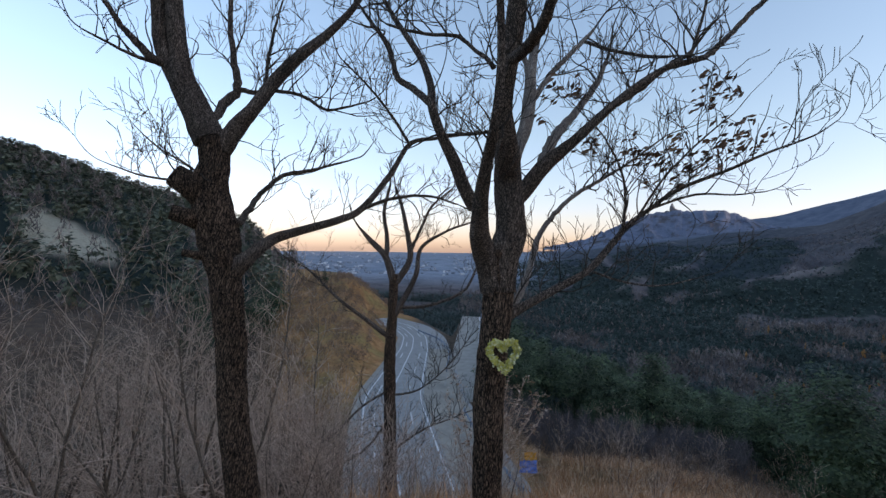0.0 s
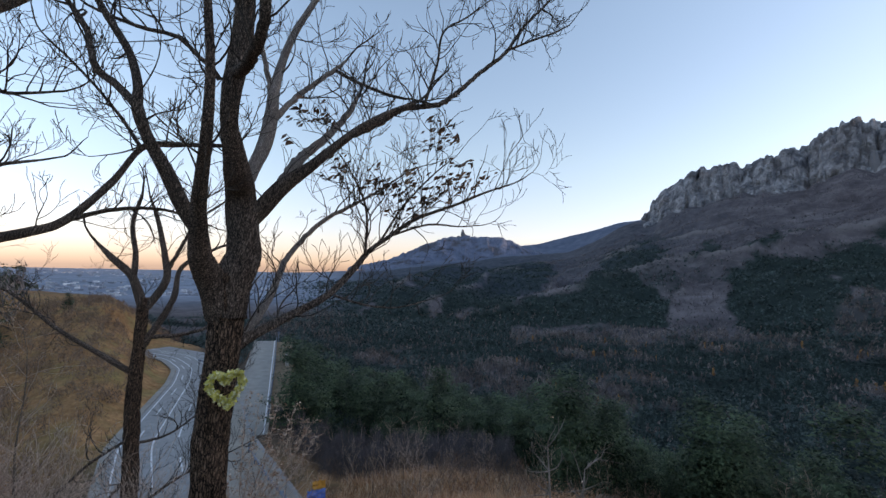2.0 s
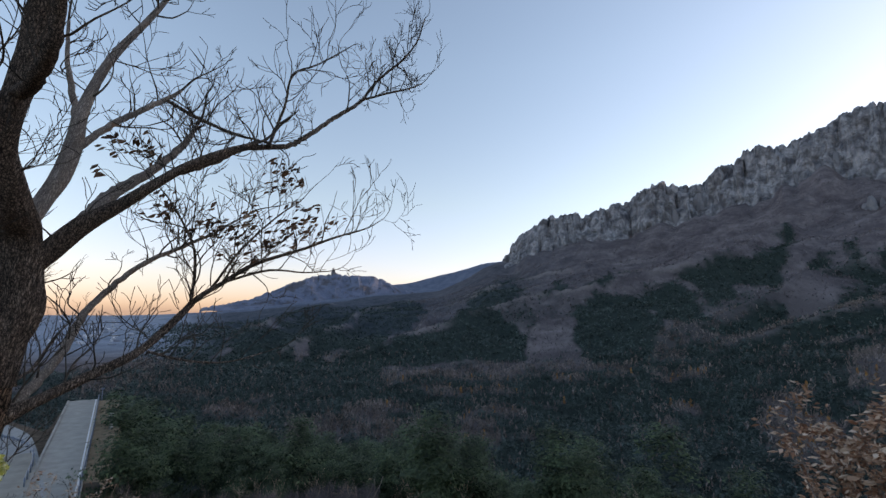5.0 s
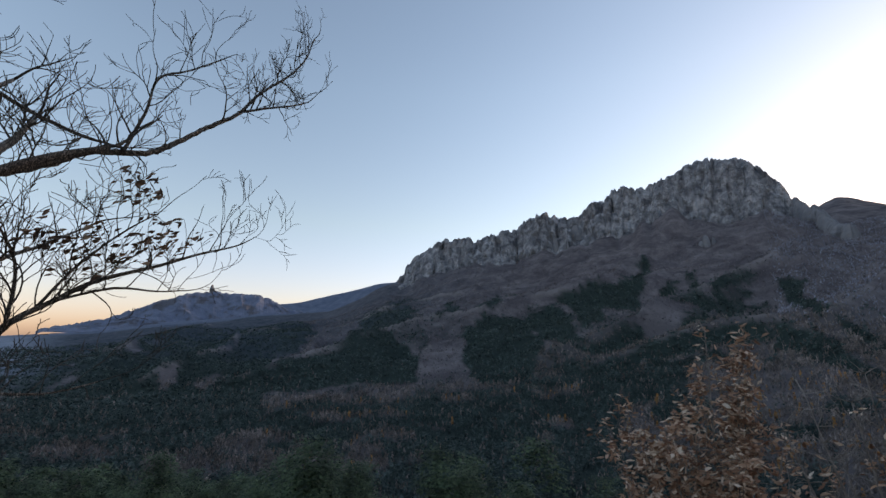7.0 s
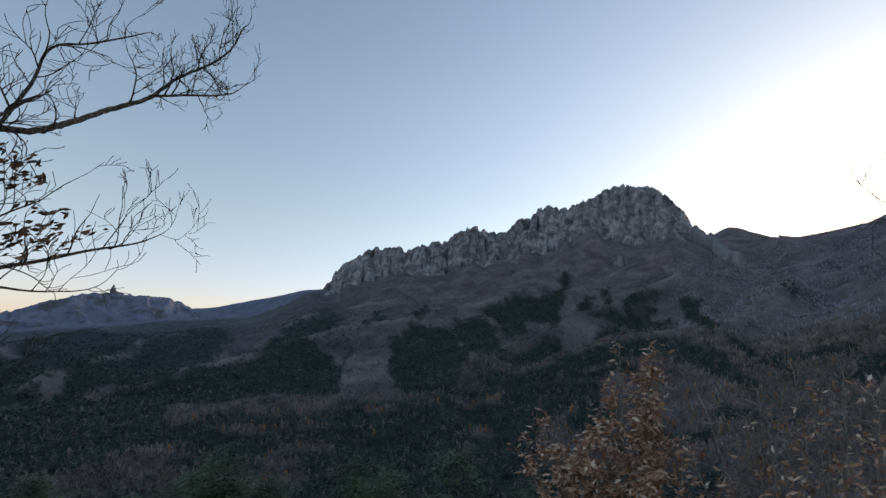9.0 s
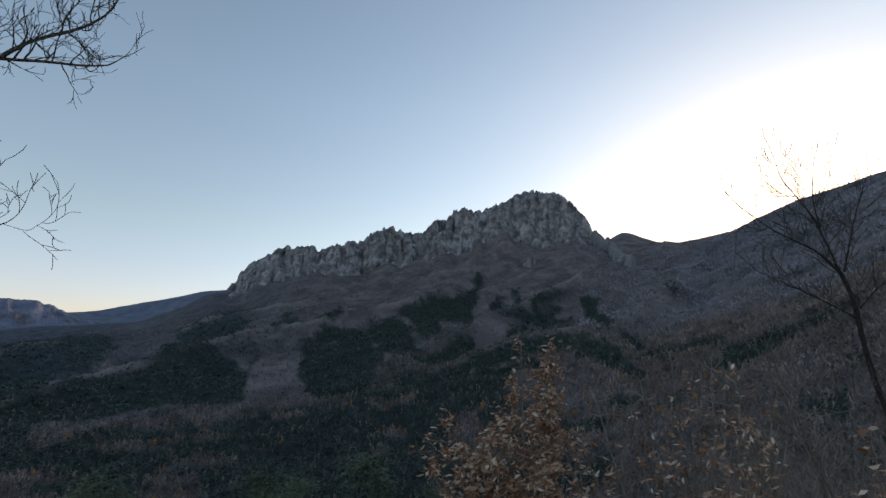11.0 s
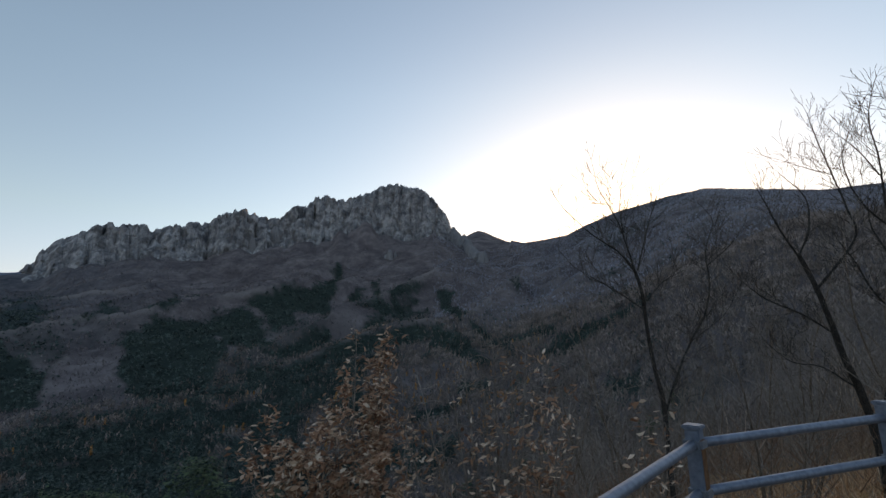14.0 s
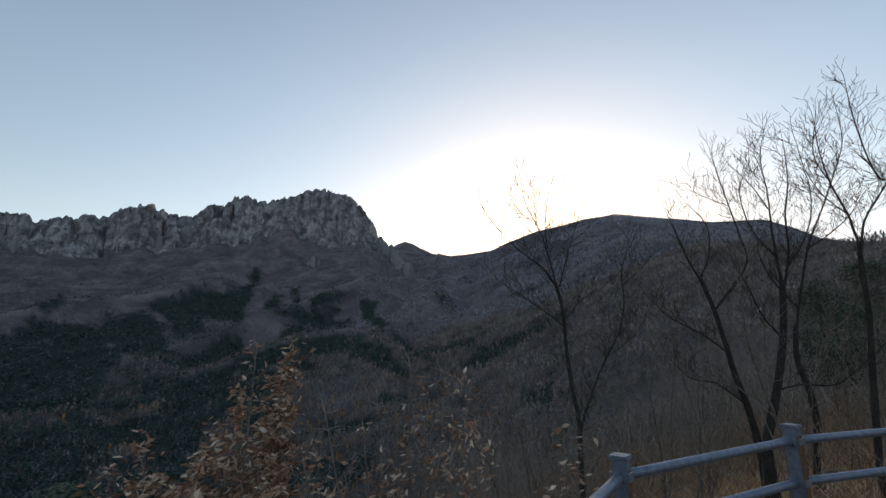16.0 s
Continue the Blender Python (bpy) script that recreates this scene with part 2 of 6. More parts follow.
class Tubes:
    """Tapered tubes gathered into one mesh."""

    def __init__(self):
        self.v, self.f, self.tips = [], [], []

    def tube(self, pts, radii, sides=6, lump=0.0, rnd=None):
        base, n = len(self.v), len(pts)
        side = None
        for i, (p, r) in enumerate(zip(pts, radii)):
            d = (pts[min(i + 1, n - 1)] - pts[max(i - 1, 0)]).normalized()
            if side is None:
                side = d.orthogonal().normalized()
            side = (side - d * side.dot(d)).normalized()
            up = d.cross(side)
            for k in range(sides):
                a = 2 * math.pi * k / sides
                q = r
                if lump:
                    q *= 1 + lump * (noise.noise(Vector((math.cos(a) * 1.5, math.sin(a) * 1.5, p.z * 2.0 + 7 * lump))) + 0.6 * noise.noise(Vector((math.cos(a) * 7, math.sin(a) * 7, p.z * 5.0))) + (0.9 * abs(noise.noise(Vector((math.cos(a) * 24 * r, math.sin(a) * 24 * r, p.z * 3.5)))) if sides > 80 else 0))
                self.v.append(p + side * (q * math.cos(a)) + up * (q * math.sin(a)))
        for i in range(n - 1):
            for k in range(sides):
                a, b = base + i * sides + k, base + i * sides + (k + 1) % sides
                self.f.append((a, b, b + sides, a + sides))
        self.f.append(tuple(base + (n - 1) * sides + k for k in range(sides)))
        self.f.append(tuple(base + k for k in reversed(range(sides))))

    def mesh(self, name, mt, smooth=True):
        return mesh(name, self.v, self.f, mt, smooth=smooth)


def spline(points, step):
    """Catmull-Rom through points (x, y, z, r), resampled."""
    p = [Vector(q[:3]) for q in points]
    r = [q[3] for q in points]
    p = [2 * p[0] - p[1]] + p + [2 * p[-1] - p[-2]]
    out, rad = [], []
    for i in range(1, len(p) - 2):
        n = max(2, int((p[i + 1] - p[i]).length / step))
        for k in range(n + (i == len(p) - 3)):
            t = k / n
            a, b, c, d = p[i - 1], p[i], p[i + 1], p[i + 2]
            out.append(0.5 * ((2 * b) + (c - a) * t + (2 * a - 5 * b + 4 * c - d) * t * t + (3 * b - a - 3 * c + d) * t**3))
            rad.append(r[i - 1] + (r[min(i, len(r) - 1)] - r[i - 1]) * t)
    return out, rad


def grow(tb, p, d, length, r, level, rnd, curl=0.35, lift=0.1, tips=None, kids=3, thin=0.0012):
    """A crooked shoot with its side shoots."""
    n = (4, 6, 9)[level] if thin < 0.006 else 3 + level
    pts, radii = [p.copy()], [r]
    bend = Vector((rnd.gauss(0, curl), rnd.gauss(0, curl), rnd.gauss(0, curl))) * 0.3
    for i in range(n):
        bend = bend * 0.6 + Vector((rnd.gauss(0, curl), rnd.gauss(0, curl), rnd.gauss(0, curl))) * 0.33
        d = (d + bend + Vector((0, 0, lift * 0.5))).normalized()
        p = p + d * (length / n)
        pts.append(p.copy())
        radii.append(max(r * (1 - 0.72 * (i + 1) / n), thin))
        if level > 0 and i > 0:
            for _ in range(1 if rnd.random() < kids / n else 0):
                off = Vector((rnd.gauss(0, 1), rnd.gauss(0, 1), rnd.gauss(0, 1) + 0.3))
                off = (off - d * off.dot(d)).normalized()
                grow(tb, p.copy(), (d * 0.8 + off * 0.7).normalized(), length * rnd.uniform(0.4, 0.72) * (1.1 - 0.4 * i / n), radii[-1] * 0.75, level - 1, rnd, curl, lift, tips, kids, thin)
    tb.tube(pts, radii, 3 if r < 0.012 else 4)
    if tips is not None:
        tips.append((p, d))


# ---------------------------------------------------------------- ground
NODES = np.array([2.0, 6, 14, 30, 45, 70, 110, 170, 260, 400, 620, 950, 1400, 1800, 2200, 3000, 3900, 4950])
STATIONS = {}


def station(az, *z):
    STATIONS[az] = z


#             2     6    14    30   45   70  110  170  260  400  620  950 1400 1800 2200 3000 3900 4950
station(-180, 0,    0,   1,    3,   4,   5,   6,   8,  15,  25,  40,  60,  80, 100, 120, 140, 150, 150)
station(-100, 0,   -.5, -1,   -2,  -3,  -2,   2,  10,  30,  60,  80, 100, 120, 130, 140, 150, 150, 150)
station(-60, -.3, -1.6, -5, -11, -13, -12,  -3,  16,  44,  75,  75,  60,  60,  60,  60,  60,  60,  60)
station(-45, -.4, -1.9, -6, -13, -16, -16,  -8,  12,  37,  58,  60,  20,   0, -30, -40, -40, -35, -33)
station(-32, -.4, -2.1, -6.5, -14, -17, -17, -12,  4,  22,  32,  20, -20, -40, -45, -45, -42, -37, -33)
station(-24, -.4, -2.2, -6.5, -14, -17, -16, -12, -1,  11,  14, -5, -40, -50, -48, -45, -42, -37, -33)
station(-19, -.4, -2.3, -6.5, -14, -16, -13,  -8, -6, -14, -30, -50, -55, -52, -48, -45, -42, -37, -33)
station(-12, -.4, -2.3, -6.5, -14, -14, -11,  -6, -9, -25, -45, -60, -58, -52, -48, -45, -42, -37, -33)
station(-5,  -.4, -2.3, -6.5, -14, -14, -14, -15, -25, -50, -65, -65, -60, -52, -48, -45, -42, -37, -33)
station(5,   -.4, -2.3, -6.5, -14, -14, -14, -23, -40, -65, -72, -68, -62, -54, -46, -38, -30, -28, -33)
station(14,  -.4, -2.2, -6.2, -13, -17, -22, -29, -60, -85, -82, -75, -62, -48, -30, -10,   5,   0,  -20)
station(27,  -.4, -2.1, -6, -12, -17, -24, -35, -72, -95, -90, -80, -55, -28,   5,  40,  90,  80,  80)
station(40,  -.4, -2, -5.6, -12, -17, -26, -44, -76, -95, -92, -75, -40,   4,  58, 112, 150, 120, 120)
station(48,  -.4, -1.8, -5.5, -12.5, -18.5, -29, -50, -80, -95, -92, -70, -20,  60, 150, 255, 270, 300, 360)
station(60,  -.4, -1.6, -5.2, -12, -18, -29, -48, -80, -95, -90, -60,  10, 120, 240, 340, 330, 300, 300)
station(75,  -.4, -1.4, -5, -12, -18, -29, -48, -80, -95, -85, -45,  40, 170, 310, 430, 400, 300, 300)
station(88,  -.3, -1.2, -4.6, -11, -17, -28, -46, -76, -90, -75, -30,  60, 200, 350, 470, 420, 300, 300)
station(97,  -.2, -1, -4, -10, -15, -25, -42, -70, -80, -60, -10,  85, 220, 350, 480, 715, 500, 400)
station(104, -.1, -.9, -3.6, -9, -13, -22, -36, -60, -65, -40,  15, 100, 230, 350, 455, 560, 500, 400)
station(112, 0,   -.8, -3, -7, -11, -18, -28, -45, -45, -15,  45, 140, 300, 430, 520, 540, 500, 400)
station(124, 0,   -.3, -2, -5, -8, -12, -18, -25, -15,  25, 100, 220, 400, 500, 480, 450, 450, 400)
station(136, 0,   -.1, -1, -3, -4, -6, -8,  -8,  10,  50, 130, 225, 330, 360, 340, 330, 330, 330)
station(150, 0,    0,  -.4, -1,  0,   2,   6,  14,  30,  60, 110, 150, 170, 180, 180, 180, 180, 180)
station(180, 0,    0,   1,    3,   4,   5,   6,   8,  15,  25,  40,  60,  80, 100, 120, 140, 150, 150)

AZS = np.array(sorted(STATIONS), float)
ZS = np.array([STATIONS[a] for a in sorted(STATIONS)], float)


def smooth_interp(x, xs, rows):
    """Along the first axis, with eased steps half way between straight and smooth."""
    i = np.clip(np.searchsorted(xs, x) - 1, 0, len(xs) - 2)
    t = np.clip((x - xs[i]) / (xs[i + 1] - xs[i]), 0, 1)
    t = 0.5 * t + 0.5 * t * t * (3 - 2 * t)
    return rows[i] + (rows[i + 1] - rows[i]) * t[..., None]


def value_noise(x, y, seed):
    """Smooth lattice noise, -1 to 1."""
    xi, yi = np.floor(x).astype(np.int64), np.floor(y).astype(np.int64)
    u, v = x - xi, y - yi
    u, v = u * u * (3 - 2 * u), v * v * (3 - 2 * v)

    def h(a, b):
        n = (a * 374761393 + b * 668265263 + seed * 974634777) & 0x7FFFFFFF
        n = ((n ^ (n >> 13)) * 1274126177) & 0x7FFFFFFF
        return ((n ^ (n >> 16)) & 0xFFFF) / 32767.5 - 1

    return (h(xi, yi) * (1 - u) + h(xi + 1, yi) * u) * (1 - v) + (h(xi, yi + 1) * (1 - u) + h(xi + 1, yi + 1) * u) * v


def fbm(x, y, seed, octaves=5, gain=0.5):
    s, a, t = 0.0, 1.0, 0.0
    for k in range(octaves):
        s = s + a * value_noise(x * 2.03**k + 17.3 * k, y * 2.03**k - 9.1 * k, seed + k)
        t, a = t + a, a * gain
    return s / t


ROAD_Z = -14.0
ROAD_LINE = [(1.0, 24.5, 11.0), (-0.8, 34.0, 11.0), (-3.0, 47.0, 10.4), (-2.9, 60.0, 8.8), (-2.8, 70.0, 7.6), (-3.4, 80.0, 7.0), (-6.5, 90.0, 7.0), (-14.0, 100.0, 7.0)]
RAMP_A, RAMP_B, RAMP_HALF = (2.3, 50.0, -14.2), (6.5, 98.0, -13.0), 1.95
MASSIF = [12, 0.2, 17.6, 1.5, 23, 3.8, 25.5, 4.6, 27.4, 4.7, 31.8, 4.6, 33.2, 4.1, 36, 3.0, 42, 1.5]
HILL = [100, 12.4, 102.7, 11.7, 105, 11.9, 108.1, 12.3, 110.5, 13.3, 114.1, 14.5, 117.7, 15.1, 120.2, 15.6, 124.2, 15.7, 127.6, 15.0, 130.6, 14.4, 133.9, 13.6, 138.5, 13.2, 140.8, 12.0, 142.8, 10.6, 147, 9.2]
FOOT = [48.3, 6.5, 53.7, 8.1, 59.6, 9.0, 63.9, 9.4, 67.4, 10.2, 71.9, 10.7, 74.5, 11.2, 78.5, 12.8, 82.4, 14.2, 84.4, 13.1, 86.5, 11.9, 89.1, 12.2, 91.2, 12.7, 92.8, 12.3, 95.1, 11.3, 97.2, 10.0]
OUTER = [28, 2.6, 33, 3.6, 36.6, 3.9, 38.4, 4.4, 42.7, 5.5, 45.7, 6.4, 48.3, 6.8, 52, 7.0]


def step(x, a, b):
    t = np.clip((x - a) / (b - a), 0, 1)
    return t * t * (3 - 2 * t)


def line_dist(x, y, pts):
    """Distance to a polyline and the width at its nearest place."""
    best, wide = np.full(np.shape(x), 1e9), np.zeros(np.shape(x))
    for (ax, ay, aw), (bx, by, bw) in zip(pts, pts[1:]):
        t = np.clip(((x - ax) * (bx - ax) + (y - ay) * (by - ay)) / ((bx - ax) ** 2 + (by - ay) ** 2), 0, 1)
        d = np.hypot(x - ax - t * (bx - ax), y - ay - t * (by - ay))
        wide = np.where(d < best, aw + t * (bw - aw), wide)
        best = np.minimum(best, d)
    return best, wide


RIDGES = []


def ridge(rise, *line):
    """A spur of the mountain side: metres by which its crest stands out, and where the crest is seen from the viewpoint, in degrees."""
    RIDGES.append((rise, line))


ridge(16, 44.8, 1.7, 48.2, 3.1, 53.1, 4.1, 58.8, 5.2)
ridge(22, 42.5, -2.5, 49.1, -0.7, 53.2, 0.6, 58.9, 1.3, 64.5, 2.8, 69.4, 4.1, 73.6, 5.4, 76.9, 7.7, 79.2, 8.2)
ridge(22, 65.9, -3.0, 71.4, -1.2, 76.0, 0.4, 79.8, 2.4, 84.1, 4.0, 88.2, 6.2, 91.5, 7.5, 93.3, 8.4)
ridge(20, 64.6, -6.3, 67.3, -5.2, 72.6, -3.4, 77.8, -1.5, 82.1, -0.1, 86.1, 0.9, 90.4, 1.3, 93.6, -0.0, 96.5, -1.8, 98.8, -3.2)
ridge(12, 69.9, -6.1, 76.4, -3.8, 82.0, -2.3, 86.0, -1.2)
ridge(18, 95.2, 1.9, 98.9, 4.4, 102.2, 6.0)
ridge(18, 17.9, -3.2, 20.3, -2.2, 22.7, -1.1, 25.8, -0.3, 29.3, 1.1, 33.2, 2.6)
ridge(16, 20.4, -5.6, 24.7, -3.8, 28.6, -2.1, 31.7, -0.2, 37.1, 0.6)
ridge(16, 29.6, -5.6, 35.7, -3.9, 42.5, -2.5, 47.7, -1.1)
ridge(12, 37.4, -2.6, 39.7, -0.3, 43.5, 0.9, 47.5, 2.4)
ridge(10, 51.5, -6.3, 52.0, -2.3, 54.6, 0.5)


def ridge_relief(a, e):
    """Metres of rise, and nearness to a crest, 0 to 1."""
    z, crest = np.zeros(np.shape(a)), np.zeros(np.shape(a))
    for rise, line in RIDGES:
        px, py = line[::2], line[1::2]
        best = np.full(np.shape(a), 1e9)
        for ax, ay, bx, by in zip(px, py, px[1:], py[1:]):
            t = np.clip(((a - ax) * (bx - ax) + (e - ay) * (by - ay)) / ((bx - ax) ** 2 + (by - ay) ** 2), 0, 1)
            u, v = a - ax - t * (bx - ax), e - ay - t * (by - ay)
            best = np.minimum(best, np.hypot(u, v) * np.where(v > 0, 1.5, 1.0))
        z = np.maximum(z, rise * np.exp(-best / 0.95))
        crest = np.maximum(crest, 1 - step(best, 0.08, 0.3))
    return z, crest


def spur(x, y):
    """Noise whose zero lines are the crests of the spurs."""
    warp = 0.55 * fbm(x / 420, y / 420, 11, 3)
    return fbm((x * 0.55 + y * 0.83) / 165 + warp, (x * 0.83 - y * 0.55) / 430, 21, 4)


def height(x, y, detail=True):
    r = np.maximum(np.hypot(x, y), 0.5)
    az = np.degrees(np.arctan2(x, y))
    cols = smooth_interp(az, AZS, ZS)
    lr, ln = np.log(np.clip(r, 2.0, 4950)), np.log(NODES)
    i = np.clip(np.searchsorted(ln, lr) - 1, 0, len(NODES) - 2)
    t = (lr - ln[i]) / (ln[i + 1] - ln[i])
    t = 0.6 * t + 0.4 * t * t * (3 - 2 * t)
    z = np.take_along_axis(cols, i[..., None], -1)[..., 0] * (1 - t) + np.take_along_axis(cols, i[..., None] + 1, -1)[..., 0] * t
    z = z * step(r, 0.5, 3.0)
    if detail:
        z = z + fbm(x / 9, y / 9, 3, 4) * 0.35 * step(r, 6, 30)
        z = z + fbm(x / 60, y / 60, 5, 4) * 3.0 * step(r, 70, 200)
        # spurs and gullies that run down the mountain side
        hill = step(r, 560, 1000) * step(az, 6, 20) * (1 - 0.55 * step(r, 1750, 2150)) * (1 - 0.6 * step(az, 105, 118))
        lift, _ = ridge_relief(az, np.degrees(np.arctan2(z - 1.6, r)))
        z = z + hill * (2.3 * lift - 12)
        z = z + hill * 26 * (0.55 - 2 * np.abs(spur(x, y))) * (1 - 0.5 * step(lift, 4, 12))
        # wooded fans that climb into the gullies of the cliff
        apron = 1.6 + 2075 * np.tan(np.radians(np.interp(az, FOOT[::2], FOOT[1::2]) - 0.3 + 0.9 * fbm(az * 0.8, az * 0, 33, 4)))
        z = z + (apron - z) * step(r, 1500, 2075) * step(az, 49, 53) * (1 - step(az, 91.5, 95.5))
        z = z + hill * 13 * fbm(x / 80, y / 80, 31, 5, 0.6)
    # the long hill right of the notch
    sky = np.interp(az, HILL[::2], HILL[1::2])
    top = 1.6 + r * np.tan(np.radians(sky))
    crest = 1.6 + 1750 * np.tan(np.radians(sky)) - np.abs(r - 1750) * 0.5
    hilly = (az > 101) & (az < 149)
    z = np.where(hilly & (r > 500), np.minimum(z, top - 0.03 * np.abs(r - 1750) + 2.5 * fbm(x / 70, y / 70, 85, 4)), z)
    z = np.where(hilly & (r > 1300), np.maximum(z, np.minimum(crest, top)), z)
    # two more ranges behind
    e1 = np.interp(az, MASSIF[::2], MASSIF[1::2])
    z1 = -38 + 3500 * np.tan(np.radians(e1)) - np.abs(r - 3500) * 0.75 + 22 * fbm(x / 160, y / 160, 81, 5) * step(r, 2600, 3200)
    z = np.where((az > 12) & (az < 44) & (r > 2300), np.maximum(z, z1), z)
    e2 = np.interp(az, OUTER[::2], OUTER[1::2])
    z2 = 1.6 + 4300 * np.tan(np.radians(e2)) - np.abs(r - 4300) * 0.35 + 12 * fbm(x / 200, y / 200, 83, 4)
    z = np.where((az > 28) & (az < 54) & (r > 3700), np.maximum(z, z2), z)
    # the road lies level in its cutting, the escape ramp on a straight bank beside it
    d, w = line_dist(x, y, ROAD_LINE)
    on = 1 - step(d, w / 2 + 0.8, w / 2 + 5.0)
    z = z * (1 - on) + (ROAD_Z - 0.12) * on
    d, w = line_dist(x, y, [(RAMP_A[0], RAMP_A[1], 4), (RAMP_B[0], RAMP_B[1], 4)])
    ramp = 1 - step(d, 2.6, 5.0)
    return z * (1 - ramp) + np.minimum(ROAD_Z - 0.35, z * 0 + ROAD_Z - 0.35) * ramp


def ground_z(x, y):
    return float(height(np.array([x], float), np.array([y], float))[0])


def outline_depth(a, e, line):
    """How far inside the outline a place lies, in degrees, negative outside."""
    px, py = line[::2], line[1::2]
    best, odd = np.full(np.shape(a), 1e9), np.zeros(np.shape(a), bool)
    for ax, ay, bx, by in zip(px, py, px[1:] + px[:1], py[1:] + py[:1]):
        t = np.clip(((a - ax) * (bx - ax) + (e - ay) * (by - ay)) / ((bx - ax) ** 2 + (by - ay) ** 2), 0, 1)
        best = np.minimum(best, np.hypot(a - ax - t * (bx - ax), e - ay - t * (by - ay)))
        if ay != by:
            odd ^= ((ay > e) != (by > e)) & (a < (bx - ax) * (e - ay) / (by - ay) + ax)
    return np.where(odd, best, -best)


def earth_cover(x, y):
    """The bare cut rock on the hillside above the wood."""
    r, az = np.hypot(x, y), np.degrees(np.arctan2(x, y))
    el = np.degrees(np.arctan2(height(x, y, False) - 1.6, r))
    inside = outline_depth(az, el, (-43.8, 2.8, -42.0, 3.4, -40.6, 2.6, -37.9, 1.1, -35.1, -0.9, -36.3, -1.6, -41.0, -0.7, -43.4, 0.1))
    bench = outline_depth(az, el, (-23.0, -0.2, -18.6, -0.4, -16.9, -2.2, -21.7, -2.2))
    return step(np.maximum(inside, bench) + 0.5 * fbm(x / 6, y / 6, 91, 4), -0.1, 0.35) * step(r, 100, 106) * (1 - step(r, 420, 440))


STANDS, TONGUES = [], []


def stand(*line):
    """A stand of pines on the mountain side: its outline as seen from the viewpoint, azimuth and elevation in degrees."""
    STANDS.append(line)


def tongue(*line):
    """A leafless tongue between the pines, given like a stand."""
    TONGUES.append(line)


stand(45.1, 1.9, 48.2, 2.9, 51.0, 3.2, 51.7, 2.5, 48.3, 1.0, 45.6, 0.8)
stand(46.7, 3.7, 48.7, 5.6, 50.9, 4.9, 51.3, 4.0)
stand(52.7, 0.4, 53.9, 2.2, 55.6, 3.5, 56.8, 3.5, 56.2, 1.8, 55.0, 0.5)
stand(57.8, 1.3, 58.8, 3.1, 61.0, 4.7, 63.3, 4.6, 62.4, 2.8, 60.3, 1.5)
stand(57.1, 0.6, 63.1, 1.5, 68.4, 3.3, 70.1, 2.2, 71.7, -0.8, 70.0, -1.4, 68.0, -0.9, 66.3, 0.1, 67.4, -1.9, 65.9, -3.3, 65.2, -5.4, 59.0, -5.6, 57.2, -2.9)
stand(68.4, 3.5, 75.6, 5.7, 79.2, 8.0, 79.6, 7.4, 78.0, 5.4, 78.4, 3.7, 78.7, 2.5, 76.1, 3.7, 73.4, 3.3, 74.2, 1.5, 71.8, 0.8, 70.5, 2.8)
stand(70.4, -1.7, 76.0, 0.4, 78.2, 0.9, 77.8, -0.4, 72.7, -1.7)
stand(66.3, -5.9, 72.6, -3.4, 77.8, -1.7, 82.1, -0.2, 86.1, 0.9, 90.4, 1.3, 90.2, -0.2, 86.0, -0.9, 82.0, -2.1, 76.4, -3.8, 69.9, -5.9)
stand(69.9, -6.8, 76.4, -4.1, 81.9, -2.6, 85.9, -1.5, 85.9, -2.4, 80.1, -4.6, 72.5, -6.6)
stand(90.4, 1.3, 93.6, -0.0, 96.5, -1.8, 98.8, -3.2, 97.9, -3.8, 94.7, -2.6, 90.2, -1.0)
stand(80.3, 4.9, 80.8, 6.7, 82.4, 6.6, 82.5, 5.0)
stand(83.3, 7.3, 84.4, 6.9, 84.0, 5.6)
stand(84.5, 4.7, 84.8, 5.9, 86.7, 6.2, 86.3, 4.6)
stand(91.2, 5.7, 93.0, 5.9, 93.7, 4.5, 95.3, 1.9, 93.8, 1.8, 92.1, 3.5)
stand(99.8, 6.7, 101.5, 6.2, 102.2, 5.0, 99.9, 5.5)
stand(95.0, 1.9, 96.0, 1.5, 98.4, -0.3, 101.3, -1.7, 101.3, -2.3, 98.3, -1.2, 95.5, 0.7)
stand(29.1, -5.9, 35.7, -4.0, 42.5, -2.5, 47.7, -1.2, 51.3, -2.3, 51.4, -5.7, 42.7, -5.7, 35.3, -6.3)
stand(31.9, -1.4, 32.1, 1.4, 33.8, 2.5, 38.1, 2.9, 38.7, 0.0, 36.7, -1.6)
stand(44.4, -1.5, 42.2, 0.1, 44.8, 1.6, 47.6, 1.0, 48.4, -0.5)
tongue(29.4, 0.4, 30.1, 1.7, 32.9, 2.6, 33.9, 1.8, 32.3, -0.1)
tongue(35.0, 2.5, 40.6, 3.6, 42.0, 2.8, 40.9, 0.8, 36.4, 0.9)
tongue(39.0, -0.3, 42.9, 0.8, 44.2, 0.6, 40.4, -0.7)
tongue(18.1, -3.3, 20.3, -2.5, 22.7, -1.2, 23.1, -1.5, 20.4, -2.9)
tongue(15.7, -1.9, 17.4, -1.2, 17.8, -1.5, 16.5, -2.1)
tongue(22.1, -5.4, 24.8, -4.3, 25.1, -4.7, 23.1, -5.9)
tongue(28.2, -2.5, 30.1, -0.7, 30.7, -0.9, 29.2, -2.7)
tongue(52.2, -0.3, 55.0, 0.5, 56.8, 0.2, 57.7, -5.5, 51.4, -6.0, 52.3, -3.0)
tongue(14.3, -5.1, 15.2, -3.4, 16.4, -3.7, 15.1, -5.2)
tongue(26.5, -5.5, 28.9, -4.5, 29.3, -5.0, 27.0, -5.9)


